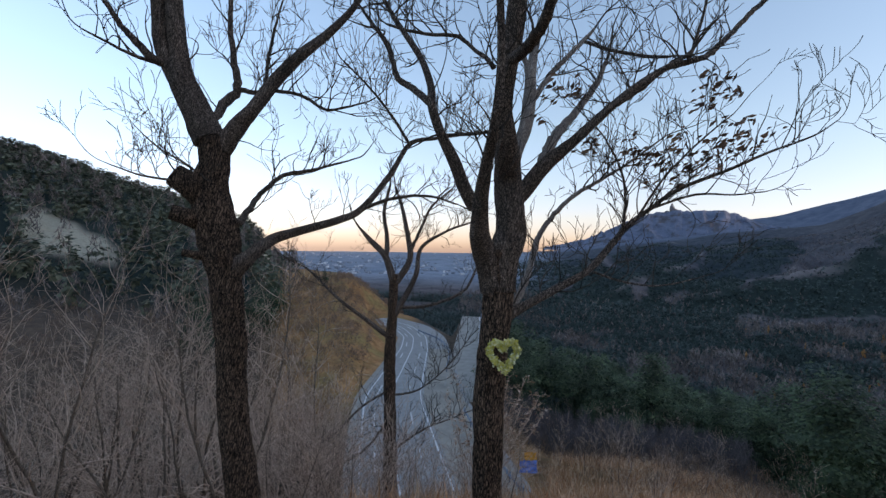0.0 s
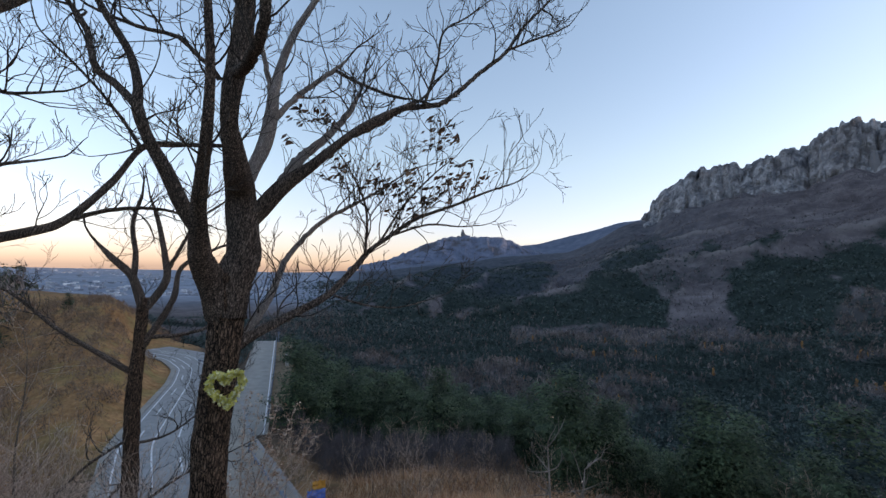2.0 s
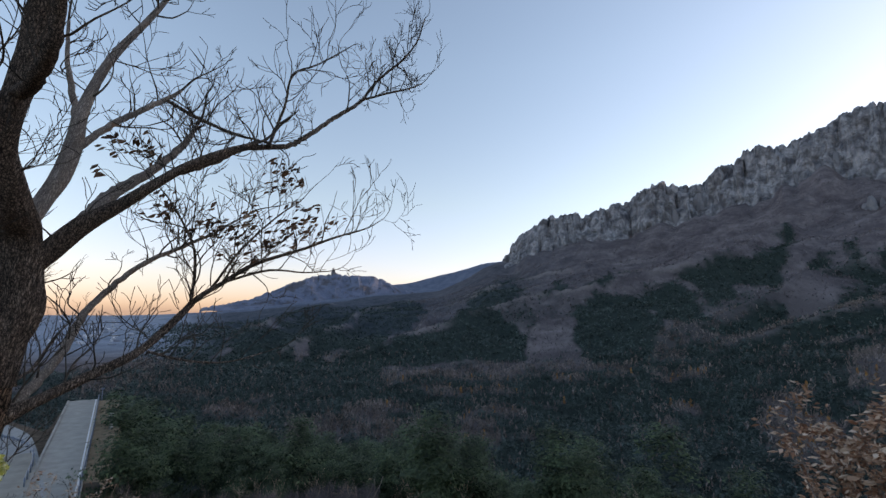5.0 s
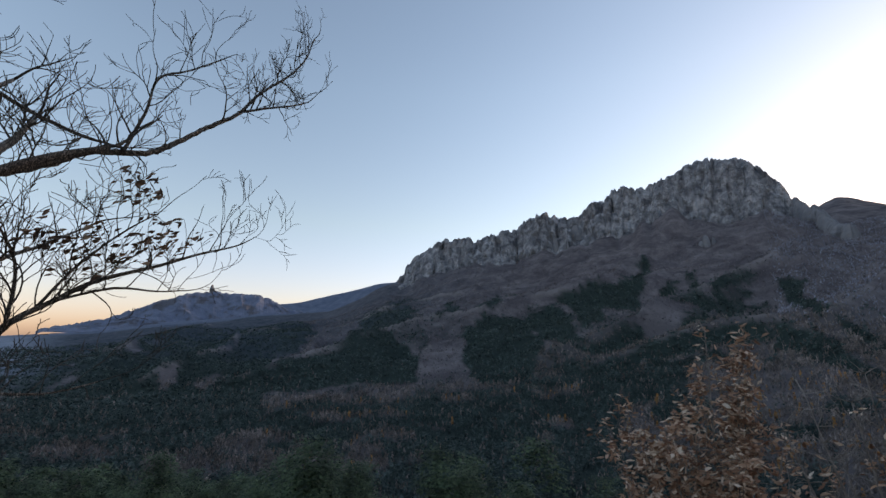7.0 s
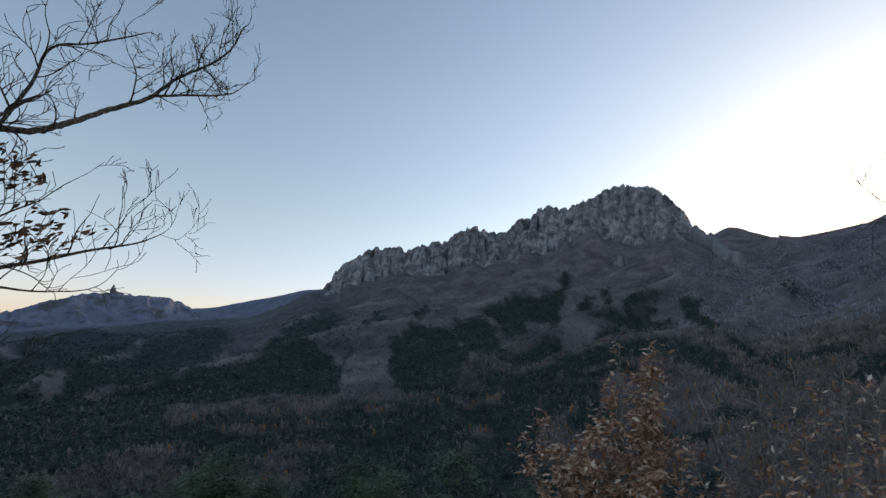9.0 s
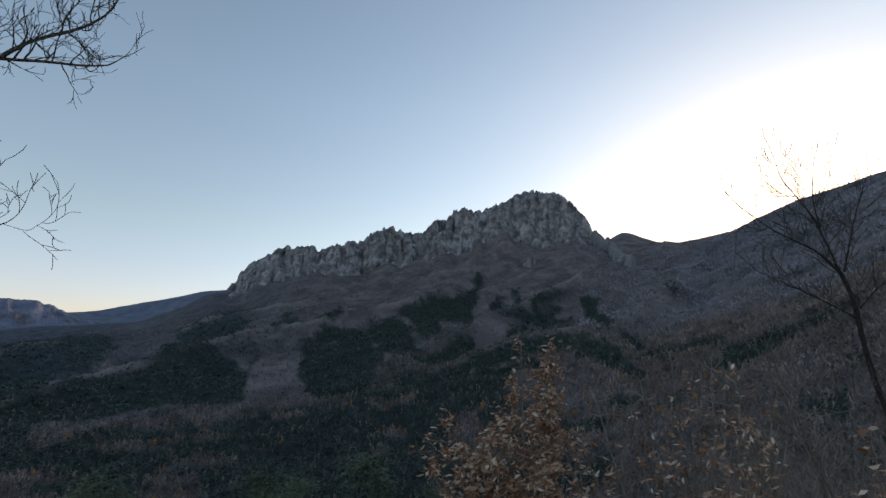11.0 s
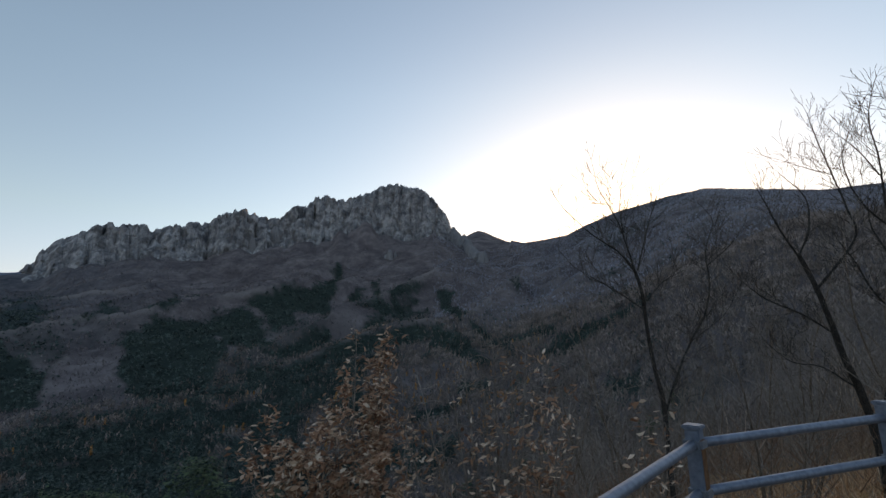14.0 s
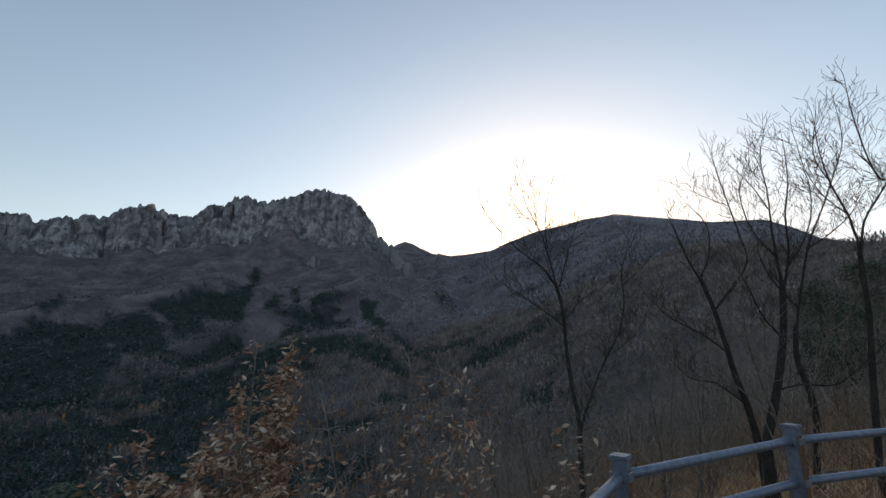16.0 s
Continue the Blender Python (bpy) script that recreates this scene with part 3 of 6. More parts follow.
def pine_cover(x, y):
    """How much of the land is under pines, 0 to 1."""
    r, az = np.hypot(x, y), np.degrees(np.arctan2(x, y))
    mottle = fbm(x / 75, y / 75, 51, 4)
    foot = r + 260 * fbm(x / 130, y / 130, 58, 4)
    el = np.degrees(np.arctan2(height(x, y, False) - 1.6, r))
    edge = 0.40 * mottle + 0.36 * fbm(x / 22, y / 22, 53, 4, 0.6)
    slope, bare = np.full(np.shape(x), -9.0), np.full(np.shape(x), -9.0)
    wa, we = az + 1.1 * fbm(x / 70, y / 70, 55, 4), el + 0.55 * fbm(x / 60, y / 60, 57, 4)
    for line in STANDS:
        slope = np.maximum(slope, outline_depth(wa, we, line))
    for line in TONGUES:
        bare = np.maximum(bare, outline_depth(wa, we, line))
    # the far end of the mountain side is wooded but for its tongues; single pines straggle over the rest
    slope = np.maximum(slope, np.clip(34 - az, -9, 2) * 0.35 + np.clip(0.6 * (0.5 - el), -3, 1) * 0.3 - 0.25)
    gully = spur(x, y)
    slope = np.maximum(slope, 1.6 * (gully - 0.36 - 0.1 * step(az, 52, 56)) - 0.5 * step(el, 3, 8) - 0.8 * step(az, 97, 106))
    slope = np.minimum(slope, -bare)
    mixed = 0.42 * step(fbm(x / 120, y / 120, 59, 4), -0.05, 0.2) * (1 - 0.6 * step(az, 70, 82)) * (1 - step(el, 1.5, 4.5))
    slope = np.maximum(np.maximum(step(slope - edge, -0.12, 0.16), mixed * step(-bare, -0.2, 0.3)), 0.16 * step(mottle, 0.1, 0.5) * (1 - step(el, 3, 7))) * step(r, 470, 540) * (1 - step(r, 1500, 1850))
    m = fbm(x / 42, y / 42, 61, 5)
    floor_ = step(m + 0.5 * fbm(x / 200, y / 120, 62, 3) - 0.5 * step(foot, 480, 680) - 0.3 * step(az, 78, 95) + 0.45 * (1 - step(az, 6, 16)), -0.2, -0.04) * step(r, 150, 200) * (1 - step(foot, 560, 740)) * step(az, -16, -10) * np.where(az < 4, step(r, 215, 250), 1)
    first = 50 - 18 * step(az, 31, 39)
    near = step(az, 4, 8) * (1 - step(az, 60, 78)) * step(r + 4 * fbm(x / 7, y / 7, 64, 3), first - 4, first + 1) * (1 - step(r, 130, 190))
    left = (1 - step(az, -21, -17)) * step(az, -75, -65) * np.maximum(step(r, 95, 125), step(az, -31, -28) * (1 - step(az, -19, -17)) * step(r, 76, 82) * step(fbm(x / 9, y / 9, 66, 3), -0.2, 0.0)) * (1 - earth_cover(x, y))
    behind = step(az, 108, 116) * step(r, 500, 800) * 0.3 * step(mottle, 0.1, 0.3)
    far = step(r, 2300, 2600) * (1 - step(az, 46, 50)) * step(az, 9, 14) * 0.6
    return np.clip(np.maximum.reduce([slope * step(az, 5, 14) * (1 - step(az, 106, 116)), floor_ * (1 - step(az, 112, 130)), near, left, behind, far]), 0, 1)


def grass_cover(x, y):
    r, az = np.hypot(x, y), np.degrees(np.arctan2(x, y))
    near = (1 - step(r, 30, 48)) * (0.35 + 0.5 * step(fbm(x / 4, y / 4, 71, 3), -0.2, 0.3)) * np.maximum.reduce([step(az, -20, 5), 1 - step(az, -170, -120), 1 - step(r, 5, 12)])
    cut = step(az, -23, -19) * (1 - step(az, -5, -2)) * step(r, 38, 50) * (1 - step(r, 150, 200))
    return np.clip(np.maximum(near, cut), 0, 1)


def build_ground():
    az = np.concatenate([np.arange(-180, -58, 2.0), np.arange(-58, 152, 0.4), np.arange(152, 180, 2.0)])
    rr = np.concatenate([[0.01], np.geomspace(0.7, 400, 150), np.geomspace(404, 4950, 210)])
    a, r = np.meshgrid(np.radians(az), rr)
    x, y = r * np.sin(a), r * np.cos(a)
    z = height(x, y)
    n, k = len(az), len(rr)
    v = np.stack([x, y, z], -1).reshape(-1, 3)
    i, j = np.meshgrid(np.arange(k - 1), np.arange(n), indexing="ij")
    q = np.stack([i * n + j, i * n + (j + 1) % n, (i + 1) * n + (j + 1) % n, (i + 1) * n + j], -1).reshape(-1, 4)[:, ::-1]
    q = q.tolist() + [list(range(n))[::-1]]
    me = bpy.data.meshes.new("ground")
    me.from_pydata(v, [], q)
    me.materials.append(GROUND)
    me.polygons.foreach_set("use_smooth", np.ones(len(q), bool))
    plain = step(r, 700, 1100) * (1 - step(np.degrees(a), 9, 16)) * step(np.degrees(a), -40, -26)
    # masks; the haze tones grow with distance, the strongest on the back ranges
    for nm, val in (("near", 1 - step(r, 70, 190)), ("far", step(r, 2350, 2700) * (1 - step(np.degrees(a), 46, 56)) * step(np.degrees(a), 9, 13)), ("earth", earth_cover(x, y)), ("bluehaze", step(r, 700, 1500) * ((0.5 * (1 - step(np.degrees(a), 44, 68)) + 0.35 * (1 - step(np.degrees(a), 30, 44))) * step(np.degrees(a), 8, 14) + 0.3 * step(np.degrees(a), 101, 108))), ("floor", step(r, 100, 140) * (1 - step(r + 300 * fbm(x / 130, y / 130, 58, 4), 540, 860))), ("ochre", step(z + 5 * fbm(x / 12, y / 12, 92, 3), -4.0, 3.0) * (1 - step(np.degrees(a), -40.5, -38.5))), ("pine", pine_cover(x, y)), ("grass", grass_cover(x, y)), ("plain", plain), ("trail", ridge_relief(np.degrees(a), np.degrees(np.arctan2(height(x, y, False) - 1.6, r)))[1] * step(r, 600, 800) * (1 - step(r, 1800, 2000)) * 0.6 * step(fbm(x / 60, y / 60, 88, 3), -0.1, 0.25))):
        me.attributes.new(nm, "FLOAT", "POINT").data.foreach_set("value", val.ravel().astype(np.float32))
    return tagged(new("ground", me), "wooded hillside, valley and mountain ground in late autumn", "ground", kind="structure")


build_ground()

# ---------------------------------------------------------------- rocky ridge
CREST = [48.3, 6.9, 50.5, 10.0, 54.6, 12.4, 58.9, 12.0, 62.9, 13.1, 65.9, 14.5, 69.0, 15.3, 69.7, 14.6, 72.0, 14.9, 75.6, 17.1, 77.2, 17.3,
         79.6, 16.8, 82.4, 18.3, 86.1, 19.3, 87.5, 18.7, 90.2, 18.4, 92.1, 16.1, 93.8, 13.6, 95.0, 12.4, 97.8, 9.8]


def crag_mesh(rnd, seed):
    """A weathered granite tower, unit size, with a rounded top, ledges and vertical joints."""
    n, k = 22, 14
    v, f = [], []
    lx, ly = rnd.uniform(-0.25, 0.25), rnd.uniform(-0.25, 0.25)
    ledge = [rnd.uniform(0.25, 0.45), rnd.uniform(0.55, 0.8)]
    for j in range(k):
        t = j / (k - 1)
        s = (1.3 - 0.35 * t) * math.sqrt(max(1 - t**7, 0.09)) * (1 - 0.12 * sum(t > q for q in ledge))
        for i in range(n):
            a = 2 * math.pi * i / n
            c, d = math.cos(a), math.sin(a)
            q = s * (1 + 0.4 * noise.noise(Vector((c * 1.3, d * 1.3, t * 0.9 + seed))) + 0.34 * noise.noise(Vector((c * 3.1, d * 3.1, t * 1.4 + seed))) + 0.12 * noise.noise(Vector((c * 7, d * 7, t * 5 + seed))))
            v.append((q * c + lx * t, q * d + ly * t, t + (0.09 * noise.noise(Vector((c * 2, d * 2, t * 5 + seed))) if j else -0.1)))
    for j in range(k - 1):
        for i in range(n):
            f.append((j * n + i, j * n + (i + 1) % n, (j + 1) * n + (i + 1) % n, (j + 1) * n + i))
    f.append(tuple((k - 1) * n + i for i in range(n)))
    return mesh("crag", v, f, GRANITE)


def towers(rng, A, t, count, wide, tall, low, high):
    """Rounded buttresses side by side: how far each place stands out, 0 to 1, deepest in the joints between them."""
    best = np.zeros(A.shape)
    for a, c, w, h in zip(rng.uniform(48, 98, count), rng.uniform(low, high, count), wide * rng.uniform(0.6, 1.5, count), tall * rng.uniform(0.6, 1.5, count)):
        near = (np.abs(A[0] - a) < w).nonzero()[0]
        if not len(near):
            continue
        i, j = near[0], near[-1] + 1
        lean = rng.uniform(-0.7, 0.7)
        u = (A[:, i:j] - a - lean * (t[:, i:j] - c)) / w
        v = (t[:, i:j] - c) / h
        v = np.where(v > 0, v * 1.25, v * 0.7)
        body = np.sqrt(np.clip(1 - np.abs(u) ** 3 - np.abs(v) ** 5, 0, 1))
        best[:, i:j] = np.maximum(best[:, i:j], body * (rng.uniform(0.5, 0.9) + rng.uniform(-0.45, 0.45) * u + rng.uniform(-0.1, 0.3) * v))
    return best


def rocky_ridge():
    rnd, rng = random.Random(4), np.random.default_rng(41)
    top = tagged(empty("rocky_peak"), "jagged grey granite cliff crest above a wooded mountainside", "mountain rock")
    kinds = [crag_mesh(rnd, 3.7 * i) for i in range(18)]
    ca, ce, fa, fe = CREST[::2], CREST[1::2], FOOT[::2], FOOT[1::2]

    def crag(az, dist, low, high, w):
        x, y = dist * math.sin(radians(az)), dist * math.cos(radians(az))
        zb, zt = 1.6 + dist * math.tan(radians(low)), 1.6 + dist * math.tan(radians(high))
        ob = part("crag", rnd.choice(kinds), top)
        ob.matrix_basis = Matrix.Translation((x, y, zb)) @ Matrix.Rotation(rnd.uniform(0, 6.3), 4, "Z") @ Matrix.Diagonal((w, w * rnd.uniform(0.7, 1.4), max(zt - zb, 12), 1))

    # the cliff body: buttresses, towers and blocks with joints between them, under a crest of rounded heads
    az = np.arange(48.3, 97.8, 0.04)
    nt = 96
    t = np.linspace(-0.35, 1, nt)[:, None] * np.ones(len(az))
    A = np.ones((nt, 1)) * az
    heads = np.zeros(len(az))
    for a, w, h in zip(rng.uniform(48, 98, 190), rng.uniform(0.18, 0.75, 190), rng.uniform(0.1, 0.75, 190)):
        heads = np.maximum(heads, h * np.sqrt(np.clip(1 - ((az - a) / w) ** 2, 0, 1)))
    hi = np.interp(az, ca, ce) + 0.9 * heads - 0.32 + 0.06 * value_noise(az * 9, az * 0, 9)
    lo = np.interp(az, fa, fe) - 0.9
    hi = np.maximum(hi, lo + 0.1)
    warp = A + 0.35 * fbm(A * 1.2, t * 4, 99, 4)
    big = towers(rng, warp, t, 46, 2.2, 0.65, 0.0, 0.9)
    mid = towers(rng, warp, t, 190, 0.85, 0.36, 0.0, 0.95)
    small = towers(rng, warp, t, 1100, 0.3, 0.13, -0.1, 1.0)
    crack = 1 - 2 * np.abs(fbm(A * 2.6 + 0.6 * fbm(A, t * 5, 98, 3), t * 5.5 + A * 0.2, 117, 4, 0.6))
    nominal = 2215 - 130 * (1 - np.clip(t, 0, 1)) ** 1.2
    dist = nominal - 95 * big - 56 * mid - 9 * small - 4 * crack - 9 * fbm(A * 1.5, t * 3, 105, 5) + 34 * np.maximum(t - 0.93, 0) / 0.07 + 60
    el = np.radians(lo + np.where(t > 0, (hi - lo) * t, 9.0 * t))
    ar = np.radians(A)
    v = np.stack([dist * np.sin(ar), dist * np.cos(ar), 1.6 + nominal * np.tan(el)], -1)
    back = v[-1] + np.array([90.0, 10.0, -60.0])
    v = np.concatenate([v.reshape(-1, 3), back])
    m = len(az)
    i, j = np.meshgrid(np.arange(nt), np.arange(m - 1), indexing="ij")
    q = np.stack([i * m + j, (i + 1) * m + j, (i + 1) * m + j + 1, i * m + j + 1], -1).reshape(-1, 4)
    body = bpy.data.meshes.new("cliff")
    body.from_pydata(v, [], q)
    body.materials.append(GRANITE)
    part("cliff", body, top)

    # free-standing towers before the face: share of the height, distance, spacing in degrees, width
    for share, dist, gap, wide in ((0.95, 2200, 2.1, 19), (0.7, 2140, 2.9, 19), (0.42, 2095, 2.9, 17)):
        az = 48.9
        while az < 95:
            hi, lo = np.interp(az, ca, ce), np.interp(az, fa, fe)
            t = min(0.96, share * rnd.uniform(0.8, 1.1))
            if hi - lo > (0.8 if share > 0.9 else 2.0):
                crag(az, dist, lo + (hi - lo) * (t - rnd.uniform(0.3, 0.5)) - 0.3, lo + (hi - lo) * t, wide * rnd.uniform(0.6, 1.3))
            az += gap * rnd.uniform(0.5, 1.5)
    for az, low, high, w in ((85.4, 9.2, 11.2, 15), (86.1, 9.4, 10.9, 9), (84.9, 9.4, 10.6, 12), (85.8, 9.0, 10.2, 14), (76.8, 7.3, 7.65, 12), (77.3, 7.1, 7.4, 9), (76.2, 6.2, 6.5, 13), (66.5, 5.6, 5.9, 8), (58.9, 5.6, 6.0, 7), (92.6, 7.9, 8.2, 14)):
        crag(az, 1620 if az > 84 else 1500, low, high, w * (0.8 if az > 84 else 1.0))
    # a pale rib of slabs that runs down from the last tower
    for k in range(22):
        f = k / 21
        crag(93.7 + 3.6 * f + rnd.uniform(-0.25, 0.25), 2120 - 560 * f, 11.3 - 3.0 * f, 13.8 - 3.2 * f + rnd.uniform(-0.25, 0.25), rnd.uniform(15, 25))
    # the rocky range beyond the valley, with haze blue put into its colour
    az = np.arange(12.5, 43.5, 0.05)
    nt = 40
    t = np.linspace(-0.3, 1, nt)[:, None] * np.ones(len(az))
    A = np.ones((nt, 1)) * az
    hi = np.interp(az, MASSIF[::2], MASSIF[1::2]) + 0.2 * np.abs(value_noise(az * 1.3, az * 0, 17)) + 0.12 * np.abs(value_noise(az * 3.3, az * 0, 18)) + 0.07 * np.abs(value_noise(az * 9, az * 0, 19)) - 0.06
    lo = np.minimum(hi - 0.3, 0.3 + 0 * az)
    rib = 1 - 2 * np.abs(fbm(A * 0.3 + 0.6 * fbm(A * 0.3, t * 1.5, 119, 3), t * 1.2, 121, 5, 0.5))
    dist = 3420 - 340 * (1 - t) - 55 * rib + 40 * np.maximum(t - 0.93, 0) / 0.07
    ar, el = np.radians(A), np.radians(lo + (hi - lo) * t)
    v = np.stack([dist * np.sin(ar), dist * np.cos(ar), 1.6 + (3420 - 340 * (1 - t)) * np.tan(el)], -1).reshape(-1, 3)
    m = len(az)
    i, j = np.meshgrid(np.arange(nt - 1), np.arange(m - 1), indexing="ij")
    q = np.stack([i * m + j, (i + 1) * m + j, (i + 1) * m + j + 1, i * m + j + 1], -1).reshape(-1, 4)
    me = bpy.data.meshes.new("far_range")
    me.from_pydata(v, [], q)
    me.materials.append(HAZY_ROCK)
    tagged(new("far_range", me), "distant rocky mountain range coloured blue-grey for haze", "mountain", kind="structure")
    far = tagged(empty("rock_finger"), "small pale rock finger on a distant blue ridge", "mountain rock")
    for az, high, w in ((27.0, 5.6, 13), (27.3, 5.0, 22), (26.5, 4.8, 20)):
        x, y = 3490 * math.sin(radians(az)), 3490 * math.cos(radians(az))
        ob = part("crag", kinds[3], far)
        ob.matrix_basis = Matrix.Translation((x, y, 255)) @ Matrix.Diagonal((w, w, 1.6 + 3490 * math.tan(radians(high)) - 255, 1))


rocky_ridge()

# ---------------------------------------------------------------- the three oaks

BOUGHS = {}


def limb(tree, name, points):
    BOUGHS.setdefault(tree, []).append((name, points))


limb("tree_b", "trunk", [(0.52, 5.08, -1.85, 0.218), (0.53, 5.08, -1.22, 0.199), (0.54, 5.08, -0.05, 0.205), (0.59, 5.08, 0.59, 0.199), (0.62, 5.08, 1.11, 0.199), (0.57, 5.08, 1.56, 0.238)])
limb("tree_b", "limb", [(0.58, 5.08, 1.16, 0.153), (0.47, 4.95, 1.51, 0.137), (0.39, 4.75, 1.72, 0.109), (0.37, 4.65, 1.84, 0.101), (0.37, 4.4, 2.16, 0.081), (0.4, 4.15, 2.44, 0.067), (0.43, 3.9, 2.68, 0.059), (0.45, 3.75, 2.95, 0.053), (0.45, 3.65, 3.27, 0.043), (0.42, 3.55, 3.65, 0.038), (0.39, 3.5, 3.96, 0.029), (0.33, 3.5, 4.28, 0.017)])
limb("tree_b", "limb", [(0.64, 5.08, 1.15, 0.177), (0.67, 5.06, 1.51, 0.178), (0.73, 5.05, 1.69, 0.173), (0.76, 5.05, 1.87, 0.162), (0.71, 5.0, 2.4, 0.149), (0.66, 4.7, 2.63, 0.123), (0.58, 4.4, 2.99, 0.084), (0.59, 4.3, 3.27, 0.092), (0.62, 4.3, 3.49, 0.098), (0.66, 4.28, 3.81, 0.098), (0.67, 4.2, 4.09, 0.092), (0.68, 4.1, 4.45, 0.07), (0.73, 4.0, 4.81, 0.045)])
limb("tree_b", "limb", [(0.6, 4.38, 3.42, 0.073), (0.74, 3.75, 3.39, 0.064), (0.81, 3.5, 3.51, 0.056), (0.82, 3.4, 3.68, 0.051), (0.83, 3.3, 3.93, 0.037), (0.93, 3.7, 4.61, 0.024)])
limb("tree_b", "pale_limb", [(0.74, 4.95, 2.52, 0.083), (0.83, 5.05, 2.78, 0.085), (0.92, 5.1, 3.03, 0.087), (0.98, 5.2, 3.39, 0.086), (1.0, 5.25, 3.7, 0.072), (1.09, 5.4, 4.15, 0.058), (1.21, 5.5, 4.54, 0.055), (1.38, 5.6, 4.93, 0.05), (1.51, 5.6, 5.19, 0.043), (1.76, 5.7, 5.79, 0.03)])
limb("tree_b", "pale_limb", [(0.99, 5.22, 3.5, 0.05), (0.96, 5.25, 3.72, 0.045), (0.9, 5.3, 4.0, 0.039), (0.84, 5.3, 4.29, 0.026), (0.81, 5.3, 4.68, 0.019)])
limb("tree_b", "pale_limb", [(1.01, 5.2, 3.35, 0.051), (1.1, 5.25, 3.49, 0.046), (1.37, 5.5, 3.87, 0.042), (1.75, 5.75, 4.3, 0.037), (1.92, 5.8, 4.5, 0.023)])
limb("tree_b", "limb", [(1.76, 5.75, 4.31, 0.03), (2.1, 5.6, 4.12, 0.03), (2.47, 5.3, 3.92, 0.026), (2.63, 5.1, 3.85, 0.014)])
limb("tree_b", "limb", [(0.33, 4.72, 2.05, 0.092), (0.22, 4.65, 2.23, 0.084), (0.1, 4.55, 2.49, 0.077), (-0.05, 4.45, 2.77, 0.064), (-0.13, 4.4, 3.0, 0.058), (-0.15, 4.45, 3.23, 0.049), (-0.25, 4.6, 3.55, 0.045), (-0.41, 4.7, 3.83, 0.041), (-0.56, 4.8, 4.08, 0.036), (-0.73, 4.9, 4.4, 0.026)])
limb("tree_b", "limb", [(-0.14, 4.4, 3.03, 0.048), (-0.33, 4.6, 3.25, 0.045), (-0.5, 4.7, 3.39, 0.045), (-0.56, 4.7, 3.55, 0.04), (-0.63, 4.8, 3.79, 0.036), (-0.78, 4.9, 4.02, 0.031), (-0.96, 5.0, 4.29, 0.021)])
limb("tree_b", "limb", [(0.48, 4.45, 3.41, 0.032), (0.4, 4.45, 3.52, 0.031), (0.29, 4.5, 3.61, 0.026), (0.12, 4.55, 3.78, 0.026), (-0.13, 4.6, 3.81, 0.023), (-0.41, 4.7, 3.9, 0.02), (-0.65, 4.8, 4.02, 0.015)])
limb("tree_b", "limb", [(0.53, 4.8, 2.88, 0.028), (0.3, 4.9, 2.88, 0.028), (0.09, 5.0, 2.89, 0.023), (-0.07, 5.1, 2.91, 0.017)])
limb("tree_b", "limb", [(0.76, 5.05, 2.15, 0.115), (0.88, 5.0, 2.26, 0.101), (1.1, 4.95, 2.54, 0.094), (1.39, 4.85, 2.79, 0.067), (1.64, 4.78, 3.03, 0.06), (1.86, 4.72, 3.23, 0.054), (2.21, 4.85, 3.5, 0.049), (2.63, 5.0, 3.77, 0.032)])
limb("tree_b", "limb", [(1.72, 4.75, 3.12, 0.046), (1.92, 4.85, 3.25, 0.048), (2.18, 5.0, 3.44, 0.051), (2.53, 5.15, 3.72, 0.048), (3.12, 5.4, 3.97, 0.045), (3.45, 5.6, 4.24, 0.048), (3.99, 5.8, 4.77, 0.044), (4.43, 5.8, 5.18, 0.036), (4.75, 5.8, 5.67, 0.028), (5.27, 5.8, 6.27, 0.025), (5.58, 5.8, 6.76, 0.02), (5.74, 5.8, 7.27, 0.016)])
limb("tree_b", "limb", [(4.43, 5.8, 5.21, 0.027), (4.92, 5.8, 5.5, 0.024), (5.4, 5.8, 5.76, 0.02), (5.71, 5.8, 5.97, 0.015)])
limb("tree_b", "limb", [(2.82, 5.2, 3.82, 0.028), (2.99, 5.2, 4.39, 0.022), (3.08, 5.2, 4.89, 0.019), (3.4, 5.2, 5.16, 0.015), (3.83, 5.2, 5.57, 0.012)])
limb("tree_b", "pale_limb", [(1.06, 5.0, 2.5, 0.076), (1.31, 5.4, 2.95, 0.075), (1.53, 5.7, 3.22, 0.072), (1.8, 5.88, 3.55, 0.059), (2.03, 6.0, 3.88, 0.053), (2.19, 6.1, 4.22, 0.031)])
limb("tree_b", "limb", [(0.65, 5.08, 0.82, 0.103), (0.78, 5.08, 0.9, 0.083), (0.94, 5.08, 0.98, 0.064), (1.32, 5.18, 1.17, 0.059), (1.7, 5.28, 1.37, 0.053), (2.04, 5.38, 1.71, 0.054), (2.21, 5.38, 1.92, 0.041), (2.5, 5.43, 2.13, 0.034), (2.84, 5.43, 2.37, 0.034), (3.42, 5.38, 2.61, 0.027), (3.82, 5.28, 2.8, 0.02), (4.27, 5.18, 2.98, 0.013), (4.56, 5.18, 3.17, 0.007)])
limb("tree_b", "limb", [(2.14, 5.35, 1.85, 0.026), (2.15, 5.3, 2.15, 0.023), (2.12, 5.3, 2.47, 0.02), (1.96, 5.2, 2.76, 0.016), (1.8, 5.2, 3.0, 0.013)])
